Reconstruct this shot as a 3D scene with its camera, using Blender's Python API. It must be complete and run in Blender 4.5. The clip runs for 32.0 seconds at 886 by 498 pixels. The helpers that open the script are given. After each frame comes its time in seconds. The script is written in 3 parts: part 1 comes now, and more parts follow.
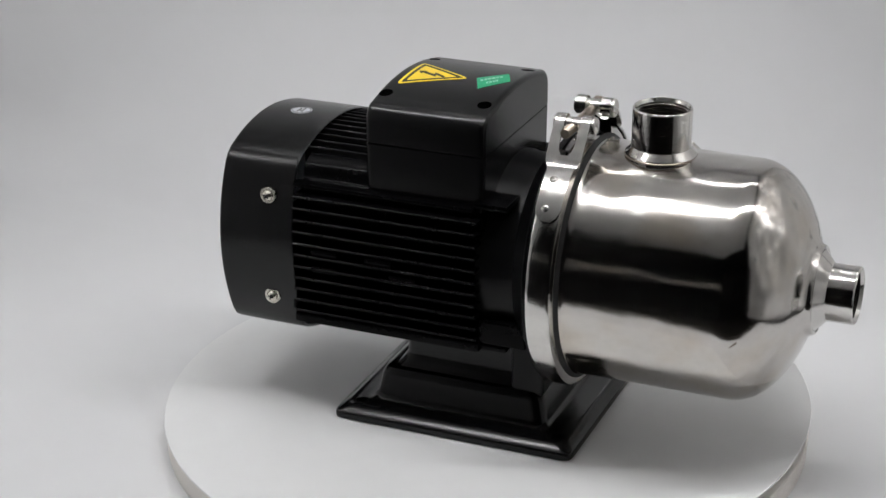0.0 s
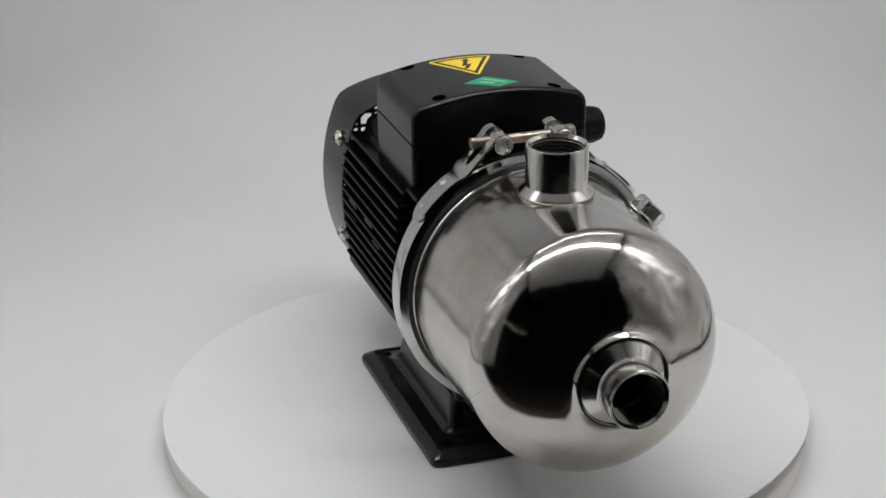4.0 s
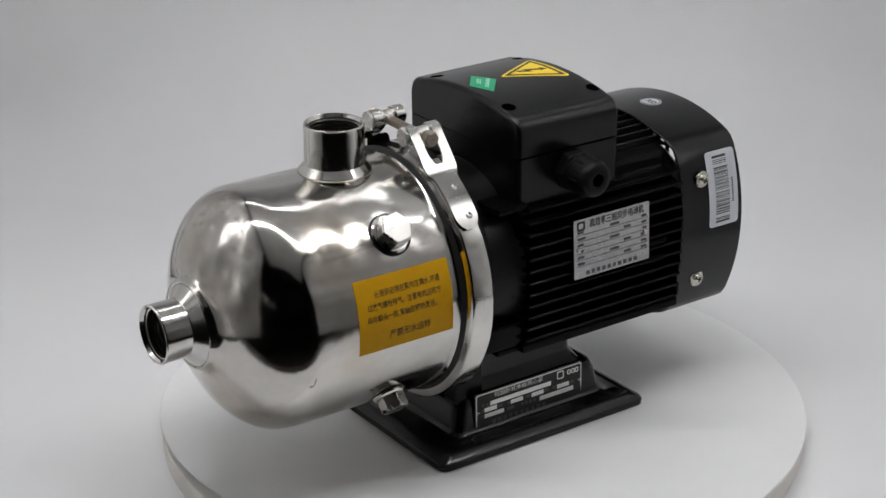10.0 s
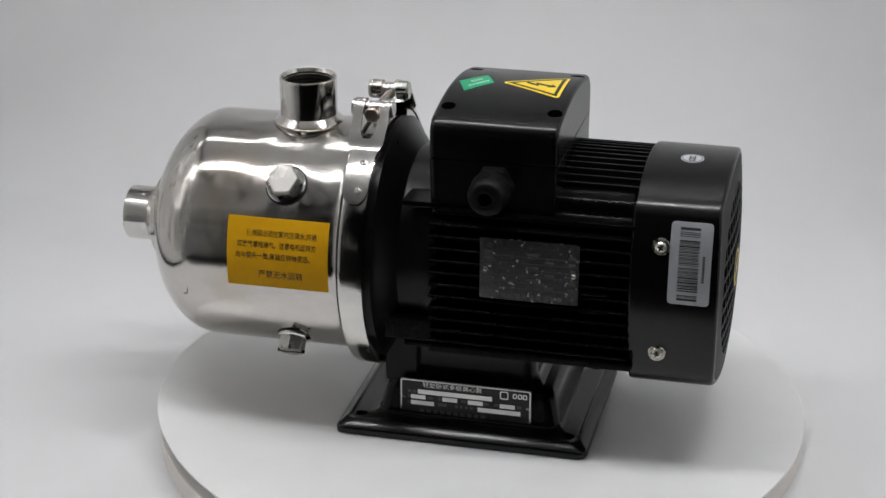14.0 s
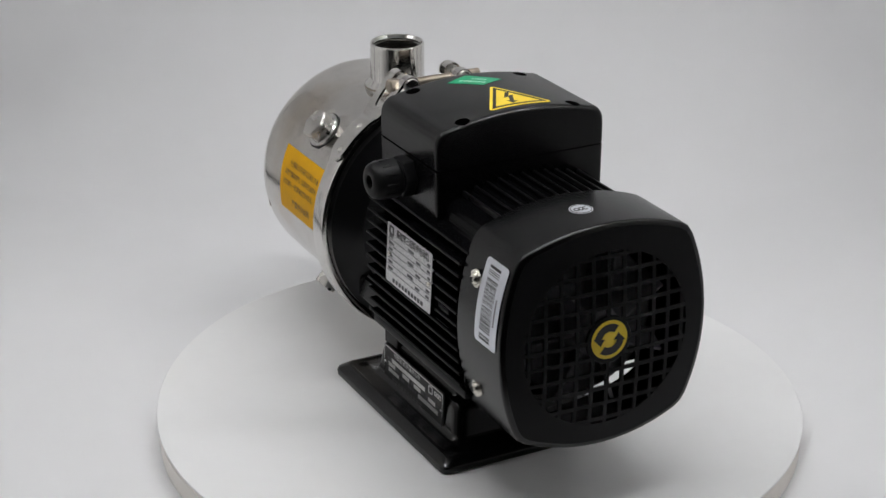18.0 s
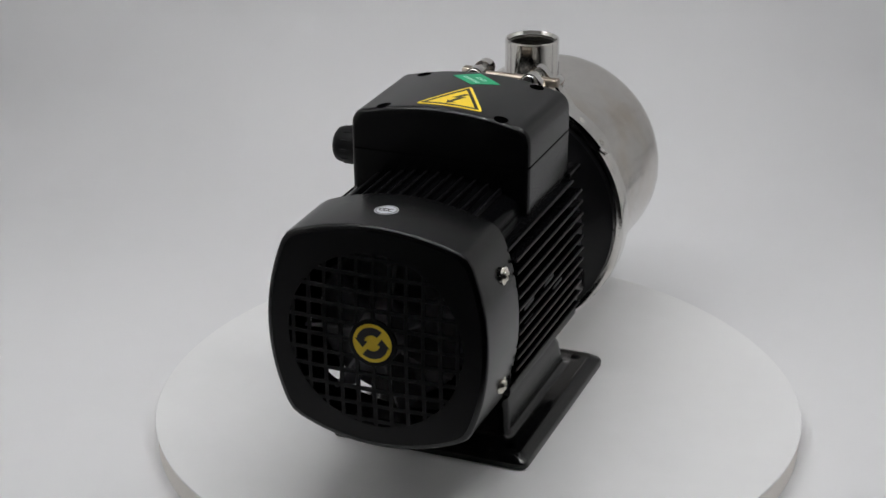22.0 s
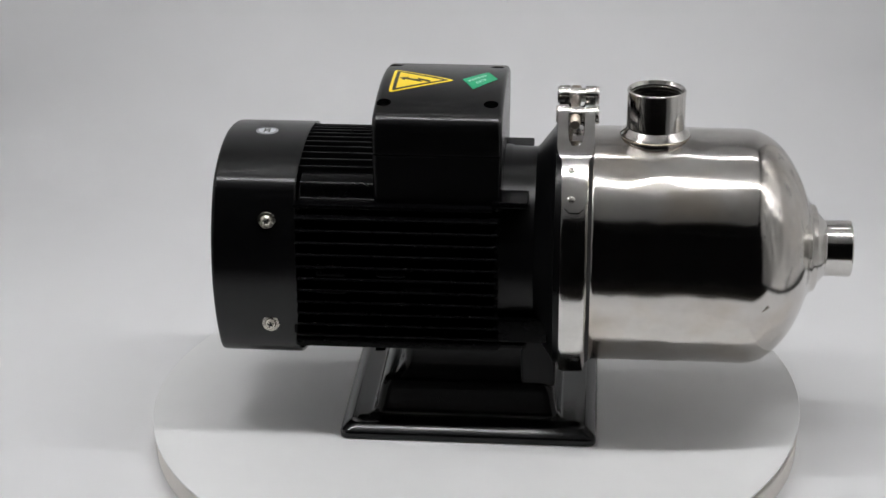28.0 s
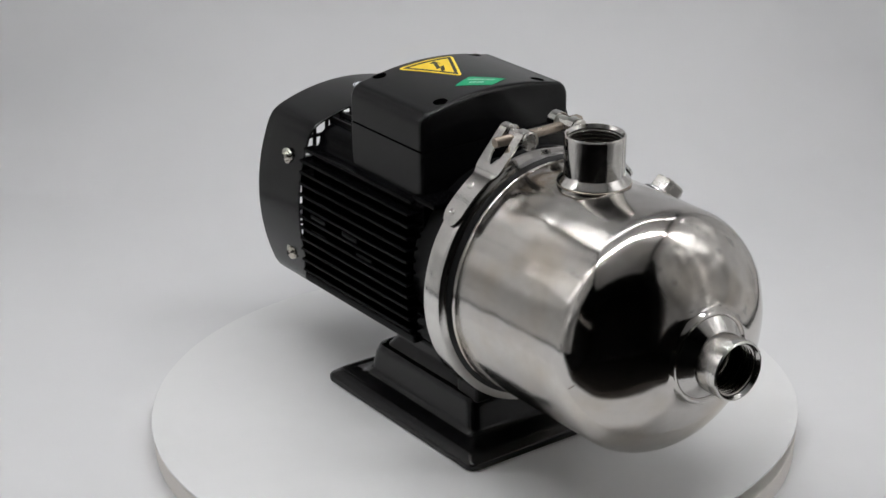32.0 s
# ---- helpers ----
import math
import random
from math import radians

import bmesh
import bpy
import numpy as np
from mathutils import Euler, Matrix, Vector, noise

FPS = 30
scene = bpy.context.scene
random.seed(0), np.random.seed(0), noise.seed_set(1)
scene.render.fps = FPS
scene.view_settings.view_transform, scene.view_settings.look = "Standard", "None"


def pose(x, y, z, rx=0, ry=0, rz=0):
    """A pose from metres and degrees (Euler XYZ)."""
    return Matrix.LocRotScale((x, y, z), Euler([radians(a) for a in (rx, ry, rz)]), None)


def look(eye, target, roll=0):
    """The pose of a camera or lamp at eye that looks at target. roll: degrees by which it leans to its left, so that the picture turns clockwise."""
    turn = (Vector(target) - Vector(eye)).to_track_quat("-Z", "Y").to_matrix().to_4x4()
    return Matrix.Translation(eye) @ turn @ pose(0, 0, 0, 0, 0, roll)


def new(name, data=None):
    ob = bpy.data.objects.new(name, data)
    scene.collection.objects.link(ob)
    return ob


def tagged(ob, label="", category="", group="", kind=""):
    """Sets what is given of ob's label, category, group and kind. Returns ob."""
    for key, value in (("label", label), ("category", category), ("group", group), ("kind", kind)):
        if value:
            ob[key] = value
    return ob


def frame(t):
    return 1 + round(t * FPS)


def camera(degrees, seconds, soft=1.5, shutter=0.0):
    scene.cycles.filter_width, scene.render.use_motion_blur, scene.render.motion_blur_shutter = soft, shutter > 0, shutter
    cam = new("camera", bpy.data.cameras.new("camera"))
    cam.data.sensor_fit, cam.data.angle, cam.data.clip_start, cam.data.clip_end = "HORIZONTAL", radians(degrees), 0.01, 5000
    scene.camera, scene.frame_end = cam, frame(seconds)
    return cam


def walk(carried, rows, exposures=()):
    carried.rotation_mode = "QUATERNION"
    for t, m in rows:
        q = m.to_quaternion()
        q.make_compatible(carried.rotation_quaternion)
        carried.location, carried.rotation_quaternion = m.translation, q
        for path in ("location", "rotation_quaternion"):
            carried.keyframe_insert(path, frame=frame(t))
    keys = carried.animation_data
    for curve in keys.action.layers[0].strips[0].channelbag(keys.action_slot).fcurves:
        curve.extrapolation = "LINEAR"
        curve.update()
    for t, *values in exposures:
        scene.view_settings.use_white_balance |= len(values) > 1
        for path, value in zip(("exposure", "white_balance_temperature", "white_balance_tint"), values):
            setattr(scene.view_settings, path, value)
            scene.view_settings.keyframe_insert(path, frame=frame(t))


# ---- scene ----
cam = camera(26.0, 32.0, soft=1.5)
EYE = Vector((0.0, -1.23, 0.6306))


def aim(t):
    """The tripod head creeps to the right by less than half a degree over the clip."""
    yaw, dip = radians(-1.2119 + 0.01326 * (t - 16)), radians(22.756)
    way = Vector((math.sin(yaw) * math.cos(dip), math.cos(yaw) * math.cos(dip), -math.sin(dip)))
    return look(EYE, EYE + way, -0.2527)


walk(cam, [(t, aim(t)) for t in (0.0, 8.0, 16.0, 24.0, 32.0)], exposures=[(0.0, 0.0), (2.5, 0.0), (4.5, -0.1), (6.0, -0.14), (9.0, -0.12), (11.0, -0.1), (13.0, 0.0), (18.0, 0.0), (20.0, -0.14), (23.0, -0.12), (25.0, -0.03), (28.0, 0.0), (31.0, 0.0), (32.0, -0.03)])

# ---- light ----
world = bpy.data.worlds.new("world")
scene.world = world
world.use_nodes = True
world.node_tree.nodes["Background"].inputs[0].default_value = (0.5, 0.53, 0.6, 1)
world.node_tree.nodes["Background"].inputs[1].default_value = 0.02
scene.view_settings.exposure = 0.0


TENT_W, TENT_BACK, TENT_FRONT, TENT_TOP, TENT_FLOOR = 0.49, 0.60, -0.320, 0.86, -0.022
TENT_LIP, TOP_LIP = -0.55, -0.82  # the sides and the top reach further to the front than the floor sheet

LED_Y = (-0.13, 0.26)  # the front bar is bright, the back one dimmed
for y, power in zip(LED_Y, (5.7, 0.7)):
    lamp = bpy.data.lights.new("strip_light", "AREA")
    lamp.shape, lamp.size, lamp.size_y, lamp.energy, lamp.color = "RECTANGLE", 0.89, 0.006, power, (0.99, 0.993, 1.0)
    new("strip_light", lamp).matrix_world = look((0, y, TENT_TOP - 0.0565), (0, y, 0))

# ---- materials ----


def material(name, colour, rough=0.5, metal=0.0, vary=0.0, scale=40.0, bump=0.0, bump_scale=200.0, rough_vary=0.0, coat=0.0, coarse=0.0, coarse_scale=30.0, spec=0.5, aniso=None):
    """A principled surface with colour and gloss varied by noise at two scales, and relief."""
    mat = bpy.data.materials.new(name)
    mat.use_nodes = True
    nt = mat.node_tree
    p = nt.nodes["Principled BSDF"]
    p.inputs["Base Color"].default_value = (*colour, 1)
    p.inputs["Roughness"].default_value, p.inputs["Metallic"].default_value = rough, metal
    p.inputs["Coat Weight"].default_value, p.inputs["Coat Roughness"].default_value = coat, 0.15
    p.inputs["Specular IOR Level"].default_value = spec
    co = nt.nodes.new("ShaderNodeTexCoord")

    def noise_at(s, detail=4.0, stretch=None):
        n = nt.nodes.new("ShaderNodeTexNoise")
        n.inputs["Scale"].default_value, n.inputs["Detail"].default_value = s, detail
        src = co.outputs["Object"]
        if stretch:
            mp = nt.nodes.new("ShaderNodeMapping")
            mp.inputs["Scale"].default_value = stretch
            nt.links.new(src, mp.inputs[0])
            src = mp.outputs[0]
        nt.links.new(src, n.inputs["Vector"])
        return n.outputs["Fac"]

    def spread(fac, lo, hi):
        r = nt.nodes.new("ShaderNodeMapRange")
        r.inputs["From Min"].default_value, r.inputs["From Max"].default_value = 0.25, 0.75
        r.inputs["To Min"].default_value, r.inputs["To Max"].default_value = lo, hi
        nt.links.new(fac, r.inputs["Value"])
        return r.outputs[0]

    if vary:
        both = nt.nodes.new("ShaderNodeMath")
        both.operation = "MULTIPLY"
        nt.links.new(spread(noise_at(scale), 1 - vary, 1 + vary), both.inputs[0])
        nt.links.new(spread(noise_at(scale * 7), 1 - vary * 0.6, 1 + vary * 0.6), both.inputs[1])
        mul = nt.nodes.new("ShaderNodeVectorMath")
        mul.operation = "SCALE"
        mul.inputs[0].default_value = colour
        nt.links.new(both.outputs[0], mul.inputs["Scale"])
        nt.links.new(mul.outputs[0], p.inputs["Base Color"])
    if rough_vary:
        nt.links.new(spread(noise_at(scale * 2, 5.0, aniso), max(rough - rough_vary, 0.02), rough + rough_vary), p.inputs["Roughness"])
    last = None
    for amount, s in ((coarse, coarse_scale), (bump, bump_scale)):
        if amount:
            b = nt.nodes.new("ShaderNodeBump")
            b.inputs["Strength"].default_value, b.inputs["Distance"].default_value = amount, 0.001
            nt.links.new(noise_at(s, 3.0), b.inputs["Height"])
            if last:
                nt.links.new(last, b.inputs["Normal"])
            last = b.outputs[0]
    if last:
        nt.links.new(last, p.inputs["Normal"])
    return mat


STEEL = material("polished_steel", (0.60, 0.578, 0.55), 0.1, 1.0, 0.07, 18, 0.03, 900, 0.035, coarse=0.28, coarse_scale=32, aniso=(1, 6, 6))


def brushed_barrel(mat, x0, x1, more):
    """The drawn barrel is brushed round its axis and less polished than the dome: more roughness up to x0, none past x1
    (metres along the pump). Straw-coloured clouds put the warm tint of floor reflections into its colour."""
    nt = mat.node_tree
    p = nt.nodes["Principled BSDF"]
    rough = p.inputs["Roughness"].links[0].from_socket
    co, sep, ramp, add, tangent = (nt.nodes.new(k) for k in ("ShaderNodeTexCoord", "ShaderNodeSeparateXYZ", "ShaderNodeMapRange", "ShaderNodeMath", "ShaderNodeTangent"))
    add.operation = "ADD"
    for key, value in (("From Min", x0), ("From Max", x1), ("To Min", more), ("To Max", 0.0)):
        ramp.inputs[key].default_value = value
    nt.links.new(co.outputs["Object"], sep.inputs[0])
    nt.links.new(sep.outputs[0], ramp.inputs["Value"])
    nt.links.new(ramp.outputs[0], add.inputs[0])
    nt.links.new(rough, add.inputs[1])
    nt.links.new(add.outputs[0], p.inputs["Roughness"])
    tangent.direction_type, tangent.axis = "RADIAL", "X"
    nt.links.new(tangent.outputs[0], p.inputs["Tangent"])
    p.inputs["Anisotropic"].default_value, p.inputs["Anisotropic Rotation"].default_value = 0.6, 0.25
    plain = p.inputs["Base Color"].links[0].from_socket
    cloud, edge, mix = (nt.nodes.new(k) for k in ("ShaderNodeTexNoise", "ShaderNodeMapRange", "ShaderNodeMix"))
    cloud.inputs["Scale"].default_value, cloud.inputs["Detail"].default_value = 22.0, 5.0
    nt.links.new(co.outputs["Object"], cloud.inputs["Vector"])
    for key, value in (("From Min", 0.48), ("From Max", 0.72), ("To Min", 0.0), ("To Max", 1.0)):
        edge.inputs[key].default_value = value
    nt.links.new(cloud.outputs["Fac"], edge.inputs["Value"])
    mix.data_type, mix.blend_type = "RGBA", "MULTIPLY"
    mix.inputs[7].default_value = (0.90, 0.84, 0.76, 1)
    nt.links.new(edge.outputs[0], mix.inputs[0])
    nt.links.new(plain, mix.inputs[6])
    nt.links.new(mix.outputs[2], p.inputs["Base Color"])


brushed_barrel(STEEL, 0.165, 0.190, 0.045)
STEEL_BRIGHT = material("bright_steel", (0.66, 0.645, 0.62), 0.12, 1.0, 0.05, 60, 0.05, 900, 0.05)
STEEL_SATIN = material("satin_steel", (0.62, 0.60, 0.57), 0.28, 1.0, 0.06, 60, 0.08, 900, 0.08)
STEEL_THREAD = material("machined_thread", (0.66, 0.64, 0.6), 0.14, 1.0, 0.03, 90, 0, 1200, 0.03)
# Painted dark: the grooves of the threads mirror the dark bore.
THREAD_SHADE = material("thread_root_shade", (0.07, 0.066, 0.062), 0.3, 1.0, 0.1, 90)
STEEL_DARK = material("brown_steel", (0.36, 0.31, 0.26), 0.34, 1.0, 0.12, 90, 0.1, 1200, 0.1)
ZINC = material("zinc_screw", (0.66, 0.63, 0.56), 0.25, 1.0, 0.1, 150, 0.1, 1500, 0.1)
RUBBER = material("black_rubber", (0.007, 0.007, 0.007), 0.55, 0, 0.2, 80, 0.1, 900)
# One black paint at three gloss levels, set by how lit each part looks.
PAINT = material("black_paint", (0.002, 0.002, 0.0023), 0.22, 0, 0.2, 45, spec=0.075)
PAINT_CAST = material("black_cast_paint", (0.004, 0.004, 0.0044), 0.2, 0, 0.2, 45, 0.01, 420, 0.012, spec=0.4)
PAINT_DULL = material("dull_black_cast_paint", (0.003, 0.003, 0.0033), 0.3, 0, 0.2, 45, 0.02, 420, 0.03, spec=0.2)
# Less reflective copy of PLASTIC, for parts meant to come out darker.
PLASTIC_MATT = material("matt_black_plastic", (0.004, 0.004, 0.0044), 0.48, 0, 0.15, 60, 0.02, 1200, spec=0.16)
PLASTIC = material("black_plastic", (0.003, 0.003, 0.0033), 0.24, 0, 0.15, 60, 0.006, 1600, spec=0.37)
# Near-black that paints in the shade of recesses, slots and bores.
RECESS_SHADE = material("recess_shade", (0.006, 0.006, 0.006), 0.7)
FAN_GREY = material("grey_fan_plastic", (0.22, 0.22, 0.23), 0.5, 0, 0.2, 60)
YELLOW = material("yellow_label", (0.72, 0.375, 0.008), 0.5, 0, 0.05, 40, 0.04, 600, spec=0.12)
YELLOW_SIGN = material("yellow_sign", (0.86, 0.62, 0.03), 0.38, 0, 0.04, 60)
INK = material("black_ink", (0.014, 0.013, 0.012), 0.5, 0, 0.2, 200)
GREEN = material("green_sticker", (0.0, 0.30, 0.13), 0.42, 0, 0.08, 120)
PALE_INK = material("pale_ink", (0.45, 0.68, 0.55), 0.5, 0, 0.2, 300)
PAPER = material("silvery_white_sticker", (0.76, 0.78, 0.83), 0.36, 0.6, 0.04, 100)
PLATE = material("aluminium_plate", (0.52, 0.52, 0.52), 0.24, 1.0, 0.06, 160, 0.06, 900, 0.06)
PLATE_INK = material("grey_plate_ink", (0.085, 0.085, 0.09), 0.5, 0.2, 0.2, 200)
BAR_INK = material("black_bar_ink", (0.045, 0.045, 0.048), 0.5, 0.0, 0.2, 200)
PLATE_MID = material("plate_field", (0.72, 0.72, 0.71), 0.3, 0.9, 0.08, 200)
TURN_RIM = material("cream_rim", (0.90, 0.86, 0.81), 0.5, 0, 0.03, 20)
TURN = material("white_turntable", (0.87, 0.87, 0.87), 0.32, 0, 0.015, 8, 0.02, 500)
TOP_FABRIC = material("pale_silver_fabric", (0.92, 0.92, 0.92), 0.5, 0.12, 0.04, 6, 0.1, 400, 0.05, coarse=0.5, coarse_scale=14)
FABRIC = material("silver_fabric", (0.84, 0.835, 0.825), 0.3, 0.55, 0.08, 5, 0.1, 400, 0.05, coarse=0.6, coarse_scale=16)
SWEEP = material("white_backdrop", (0.80, 0.80, 0.81), 0.75, 0, 0.015, 2.5, 0.03, 500)
ROOM = material("dark_room_wall", (0.085, 0.08, 0.077), 0.8, 0, 0.15, 3)
ROOM_FLOOR = material("dark_room_floor", (0.09, 0.08, 0.07), 0.6, 0, 0.2, 5)
BAR_BODY = material("aluminium_bar", (0.6, 0.6, 0.6), 0.4, 1.0, 0.05, 50)


def glow(name, colour, strength):
    mat = bpy.data.materials.new(name)
    mat.use_nodes = True
    p = mat.node_tree.nodes["Principled BSDF"]
    p.inputs["Base Color"].default_value = (*colour, 1)
    p.inputs["Emission Color"].default_value, p.inputs["Emission Strength"].default_value = (*colour, 1), strength
    return mat


LED_FRONT = glow("led_glow_front", (0.99, 0.993, 1.0), 26.0)
LED_BACK = glow("led_glow_back", (0.99, 0.993, 1.0), 12.0)
DAYLIGHT = glow("daylight_gap", (1.0, 0.95, 0.88), 3.0)
BLIND = material("dark_blind", (0.03, 0.03, 0.032), 0.8, 0, 0.1, 12)
TABLE = material("dark_table", (0.04, 0.034, 0.03), 0.55, 0, 0.2, 8, 0.05, 300)

# ---- mesh helpers (pump dimensions in millimetres) ----
MM = 0.001
AX = 120.5  # height of the pump's axis


def part(name, bm, mat, parent=None, label="", sharp=35, mats=None, flat=True):
    """Links a bmesh as one mesh object, under a thing or a part."""
    me = bpy.data.meshes.new(name)
    bmesh.ops.remove_doubles(bm, verts=bm.verts, dist=1e-6)
    bmesh.ops.recalc_face_normals(bm, faces=bm.faces)
    for f in bm.faces:
        f.smooth = True
    bm.to_mesh(me)
    bm.free()
    me.set_sharp_from_angle(angle=radians(sharp))
    for m in mats or [mat]:
        me.materials.append(m)
    ob = new(name, me)
    ob.parent = parent
    if flat:
        ob.modifiers.new("even_shading", "WEIGHTED_NORMAL").keep_sharp = True
    return tagged(ob, label) if label else ob


def again(ob, m):
    """The same piece once more, on the same mesh."""
    o = new(ob.name.split(".")[0], ob.data)
    o.parent = ob.parent
    o.matrix_basis = m
    if "label" in ob:
        o["label"] = ob["label"]
    return o


def rings(bm, loops, closed=True, cap=(True, True)):
    """Skins loops of equally many points."""
    vs = [[bm.verts.new(p) for p in loop] for loop in loops]
    n = len(vs[0])
    for a, b in zip(vs, vs[1:]):
        for i in range(n if closed else n - 1):
            j = (i + 1) % n
            bm.faces.new((a[i], a[j], b[j], b[i]))
    if cap[0]:
        bm.faces.new(vs[0][::-1])
    if cap[1]:
        bm.faces.new(vs[-1])
    return bm


def lathe(profile, m=Matrix(), seg=64, cap=(False, False), bm=None, arc=None):
    """Turns a profile of (along, radius) round the local x axis; millimetres. arc: degrees from-to."""
    bm = bm or bmesh.new()
    if arc:
        an = [radians(arc[0] + (arc[1] - arc[0]) * k / seg) for k in range(seg + 1)]
    else:
        an = [2 * math.pi * k / seg for k in range(seg)]
    loops = [[m @ Vector((x * MM, r * MM * math.cos(a), r * MM * math.sin(a))) for a in an] for x, r in profile]
    return rings(bm, loops, closed=not arc, cap=cap)


def at(x, y, z, rx=0, ry=0, rz=0):
    return pose(x * MM, y * MM, z * MM, rx, ry, rz)


UP = pose(0, 0, 0, 0, -90, 0)  # the lathe's axis turned upright
OUT_B = pose(0, 0, 0, 0, 0, 90)  # the lathe's axis turned to +y
OUT_A = pose(0, 0, 0, 0, 0, -90)


def block(x0, x1, y0, y1, z0, z1, bevel=1.0, seg=2, bm=None, m=Matrix()):
    own = bmesh.new()
    bmesh.ops.create_cube(own, size=1)
    for v in own.verts:
        v.co = Vector(((x0 + x1) / 2 + v.co.x * (x1 - x0), (y0 + y1) / 2 + v.co.y * (y1 - y0), (z0 + z1) / 2 + v.co.z * (z1 - z0))) * MM
    if bevel:
        bmesh.ops.bevel(own, geom=own.edges[:], offset=bevel * MM, segments=seg, affect="EDGES", profile=0.5)
    own.transform(m)
    if not bm:
        return own
    me = bpy.data.meshes.new("tmp")
    own.to_mesh(me)
    own.free()
    bm.from_mesh(me)
    bpy.data.meshes.remove(me)
    return bm


def prism(poly, z0, z1, m=Matrix(), bm=None):
    """Extrudes a flat polygon (x, y in millimetres) from z0 to z1."""
    bm = bm or bmesh.new()
    return rings(bm, [[m @ Vector((x * MM, y * MM, z * MM)) for x, y in poly] for z in (z0, z1)])


def rounded(poly, r, n=5):
    """A polygon with its corners rounded."""
    out = []
    k = len(poly)
    for i in range(k):
        p, a, b = (Vector(poly[j % k]) for j in (i, i - 1, i + 1))
        u, v = (a - p).normalized(), (b - p).normalized()
        d = min(r, (a - p).length * 0.45, (b - p).length * 0.45)
        s, e = p + u * d, p + v * d
        for j in range(n + 1):
            t = j / n
            out.append(tuple(s * (1 - t) ** 2 + p * 2 * t * (1 - t) + e * t * t))
    return out


def rect(x0, x1, y0, y1, r=0.0, n=4):
    p = [(x0, y0), (x1, y0), (x1, y1), (x0, y1)]
    return rounded(p, r, n) if r else p


def three_arc(a, b, c, n):
    """n points of the circle from a through b towards c, without c."""
    (ax, ay), (bx, by), (cx, cy) = a, b, c
    d = 2 * (ax * (by - cy) + bx * (cy - ay) + cx * (ay - by))
    ux = ((ax * ax + ay * ay) * (by - cy) + (bx * bx + by * by) * (cy - ay) + (cx * cx + cy * cy) * (ay - by)) / d
    uy = ((ax * ax + ay * ay) * (cx - bx) + (bx * bx + by * by) * (ax - cx) + (cx * cx + cy * cy) * (bx - ax)) / d
    s, e = math.atan2(ay - uy, ax - ux), math.atan2(cy - uy, cx - ux)
    r = math.hypot(ax - ux, ay - uy)
    da = (e - s + math.pi) % (2 * math.pi) - math.pi
    return [(ux + r * math.cos(s + da * k / n), uy + r * math.sin(s + da * k / n)) for k in range(n)]


def carve(bm, cutters):
    """Cuts each bmesh of cutters out of bm, and returns the result."""
    obs = []
    for b in [bm] + cutters:
        bmesh.ops.remove_doubles(b, verts=b.verts, dist=1e-6)
        bmesh.ops.recalc_face_normals(b, faces=b.faces)
        me = bpy.data.meshes.new("carve")
        b.to_mesh(me)
        b.free()
        obs.append(new("carve", me))
    for c in obs[1:]:
        mod = obs[0].modifiers.new("cut", "BOOLEAN")
        mod.operation, mod.object, mod.solver = "DIFFERENCE", c, "EXACT"
    done = bpy.data.meshes.new_from_object(obs[0].evaluated_get(bpy.context.evaluated_depsgraph_get()))
    out = bmesh.new()
    out.from_mesh(done)
    for o in obs:
        me = o.data
        bpy.data.objects.remove(o)
        bpy.data.meshes.remove(me)
    bpy.data.meshes.remove(done)
    return out


def lettering(body, size, width=None, bold=0.0):
    """Letters as a flat bmesh, centred, in millimetres (x along the line)."""
    cu = bpy.data.curves.new("letters", "FONT")
    cu.body, cu.size, cu.align_x, cu.align_y, cu.resolution_u, cu.offset = body, size, "CENTER", "CENTER", 2, bold
    ob = new("letters", cu)
    me = bpy.data.meshes.new_from_object(ob.evaluated_get(bpy.context.evaluated_depsgraph_get()))
    bm = bmesh.new()
    bm.from_mesh(me)
    bpy.data.objects.remove(ob)
    bpy.data.curves.remove(cu)
    bpy.data.meshes.remove(me)
    if width and bm.verts:
        xs = [v.co.x for v in bm.verts]
        s = width / (max(xs) - min(xs))
        for v in bm.verts:
            v.co.x *= s
    return bm


def onto(bm, fn):
    """Moves each point (x, y, z millimetres) of bm through fn."""
    for v in bm.verts:
        v.co = Vector(fn(*v.co)) * MM
    return bm


def merge(*bms):
    out = bmesh.new()
    for b in bms:
        me = bpy.data.meshes.new("tmp")
        b.to_mesh(me)
        b.free()
        out.from_mesh(me)
        bpy.data.meshes.remove(me)
    return out


def mm_prism(poly, z0, z1, cuts=0):
    """A prism kept in millimetres, for onto(); cuts splits long polygons across x or y so that they can bend."""
    bm = bmesh.new()
    rings(bm, [[(x, y, z) for x, y in poly] for z in (z0, z1)])
    return bm


def mm_sheet(x0, x1, y0, y1, z0, z1, nx, ny):
    """A thin slab in millimetres, divided so that it can bend."""
    bm = bmesh.new()
    for z, flip in ((z0, True), (z1, False)):
        g = [[bm.verts.new((x0 + (x1 - x0) * i / nx, y0 + (y1 - y0) * j / ny, z)) for j in range(ny + 1)] for i in range(nx + 1)]
        for i in range(nx):
            for j in range(ny):
                q = (g[i][j], g[i + 1][j], g[i + 1][j + 1], g[i][j + 1])
                bm.faces.new(q[::-1] if flip else q)
    bm.verts.ensure_lookup_table()
    n = (nx + 1) * (ny + 1)
    edge = [i * (ny + 1) for i in range(nx + 1)] + [nx * (ny + 1) + j for j in range(1, ny + 1)] + [i * (ny + 1) + ny for i in range(nx - 1, -1, -1)] + [j for j in range(ny - 1, 0, -1)]
    for a, b in zip(edge, edge[1:] + edge[:1]):
        bm.faces.new((bm.verts[a], bm.verts[b], bm.verts[b + n], bm.verts[a + n]))
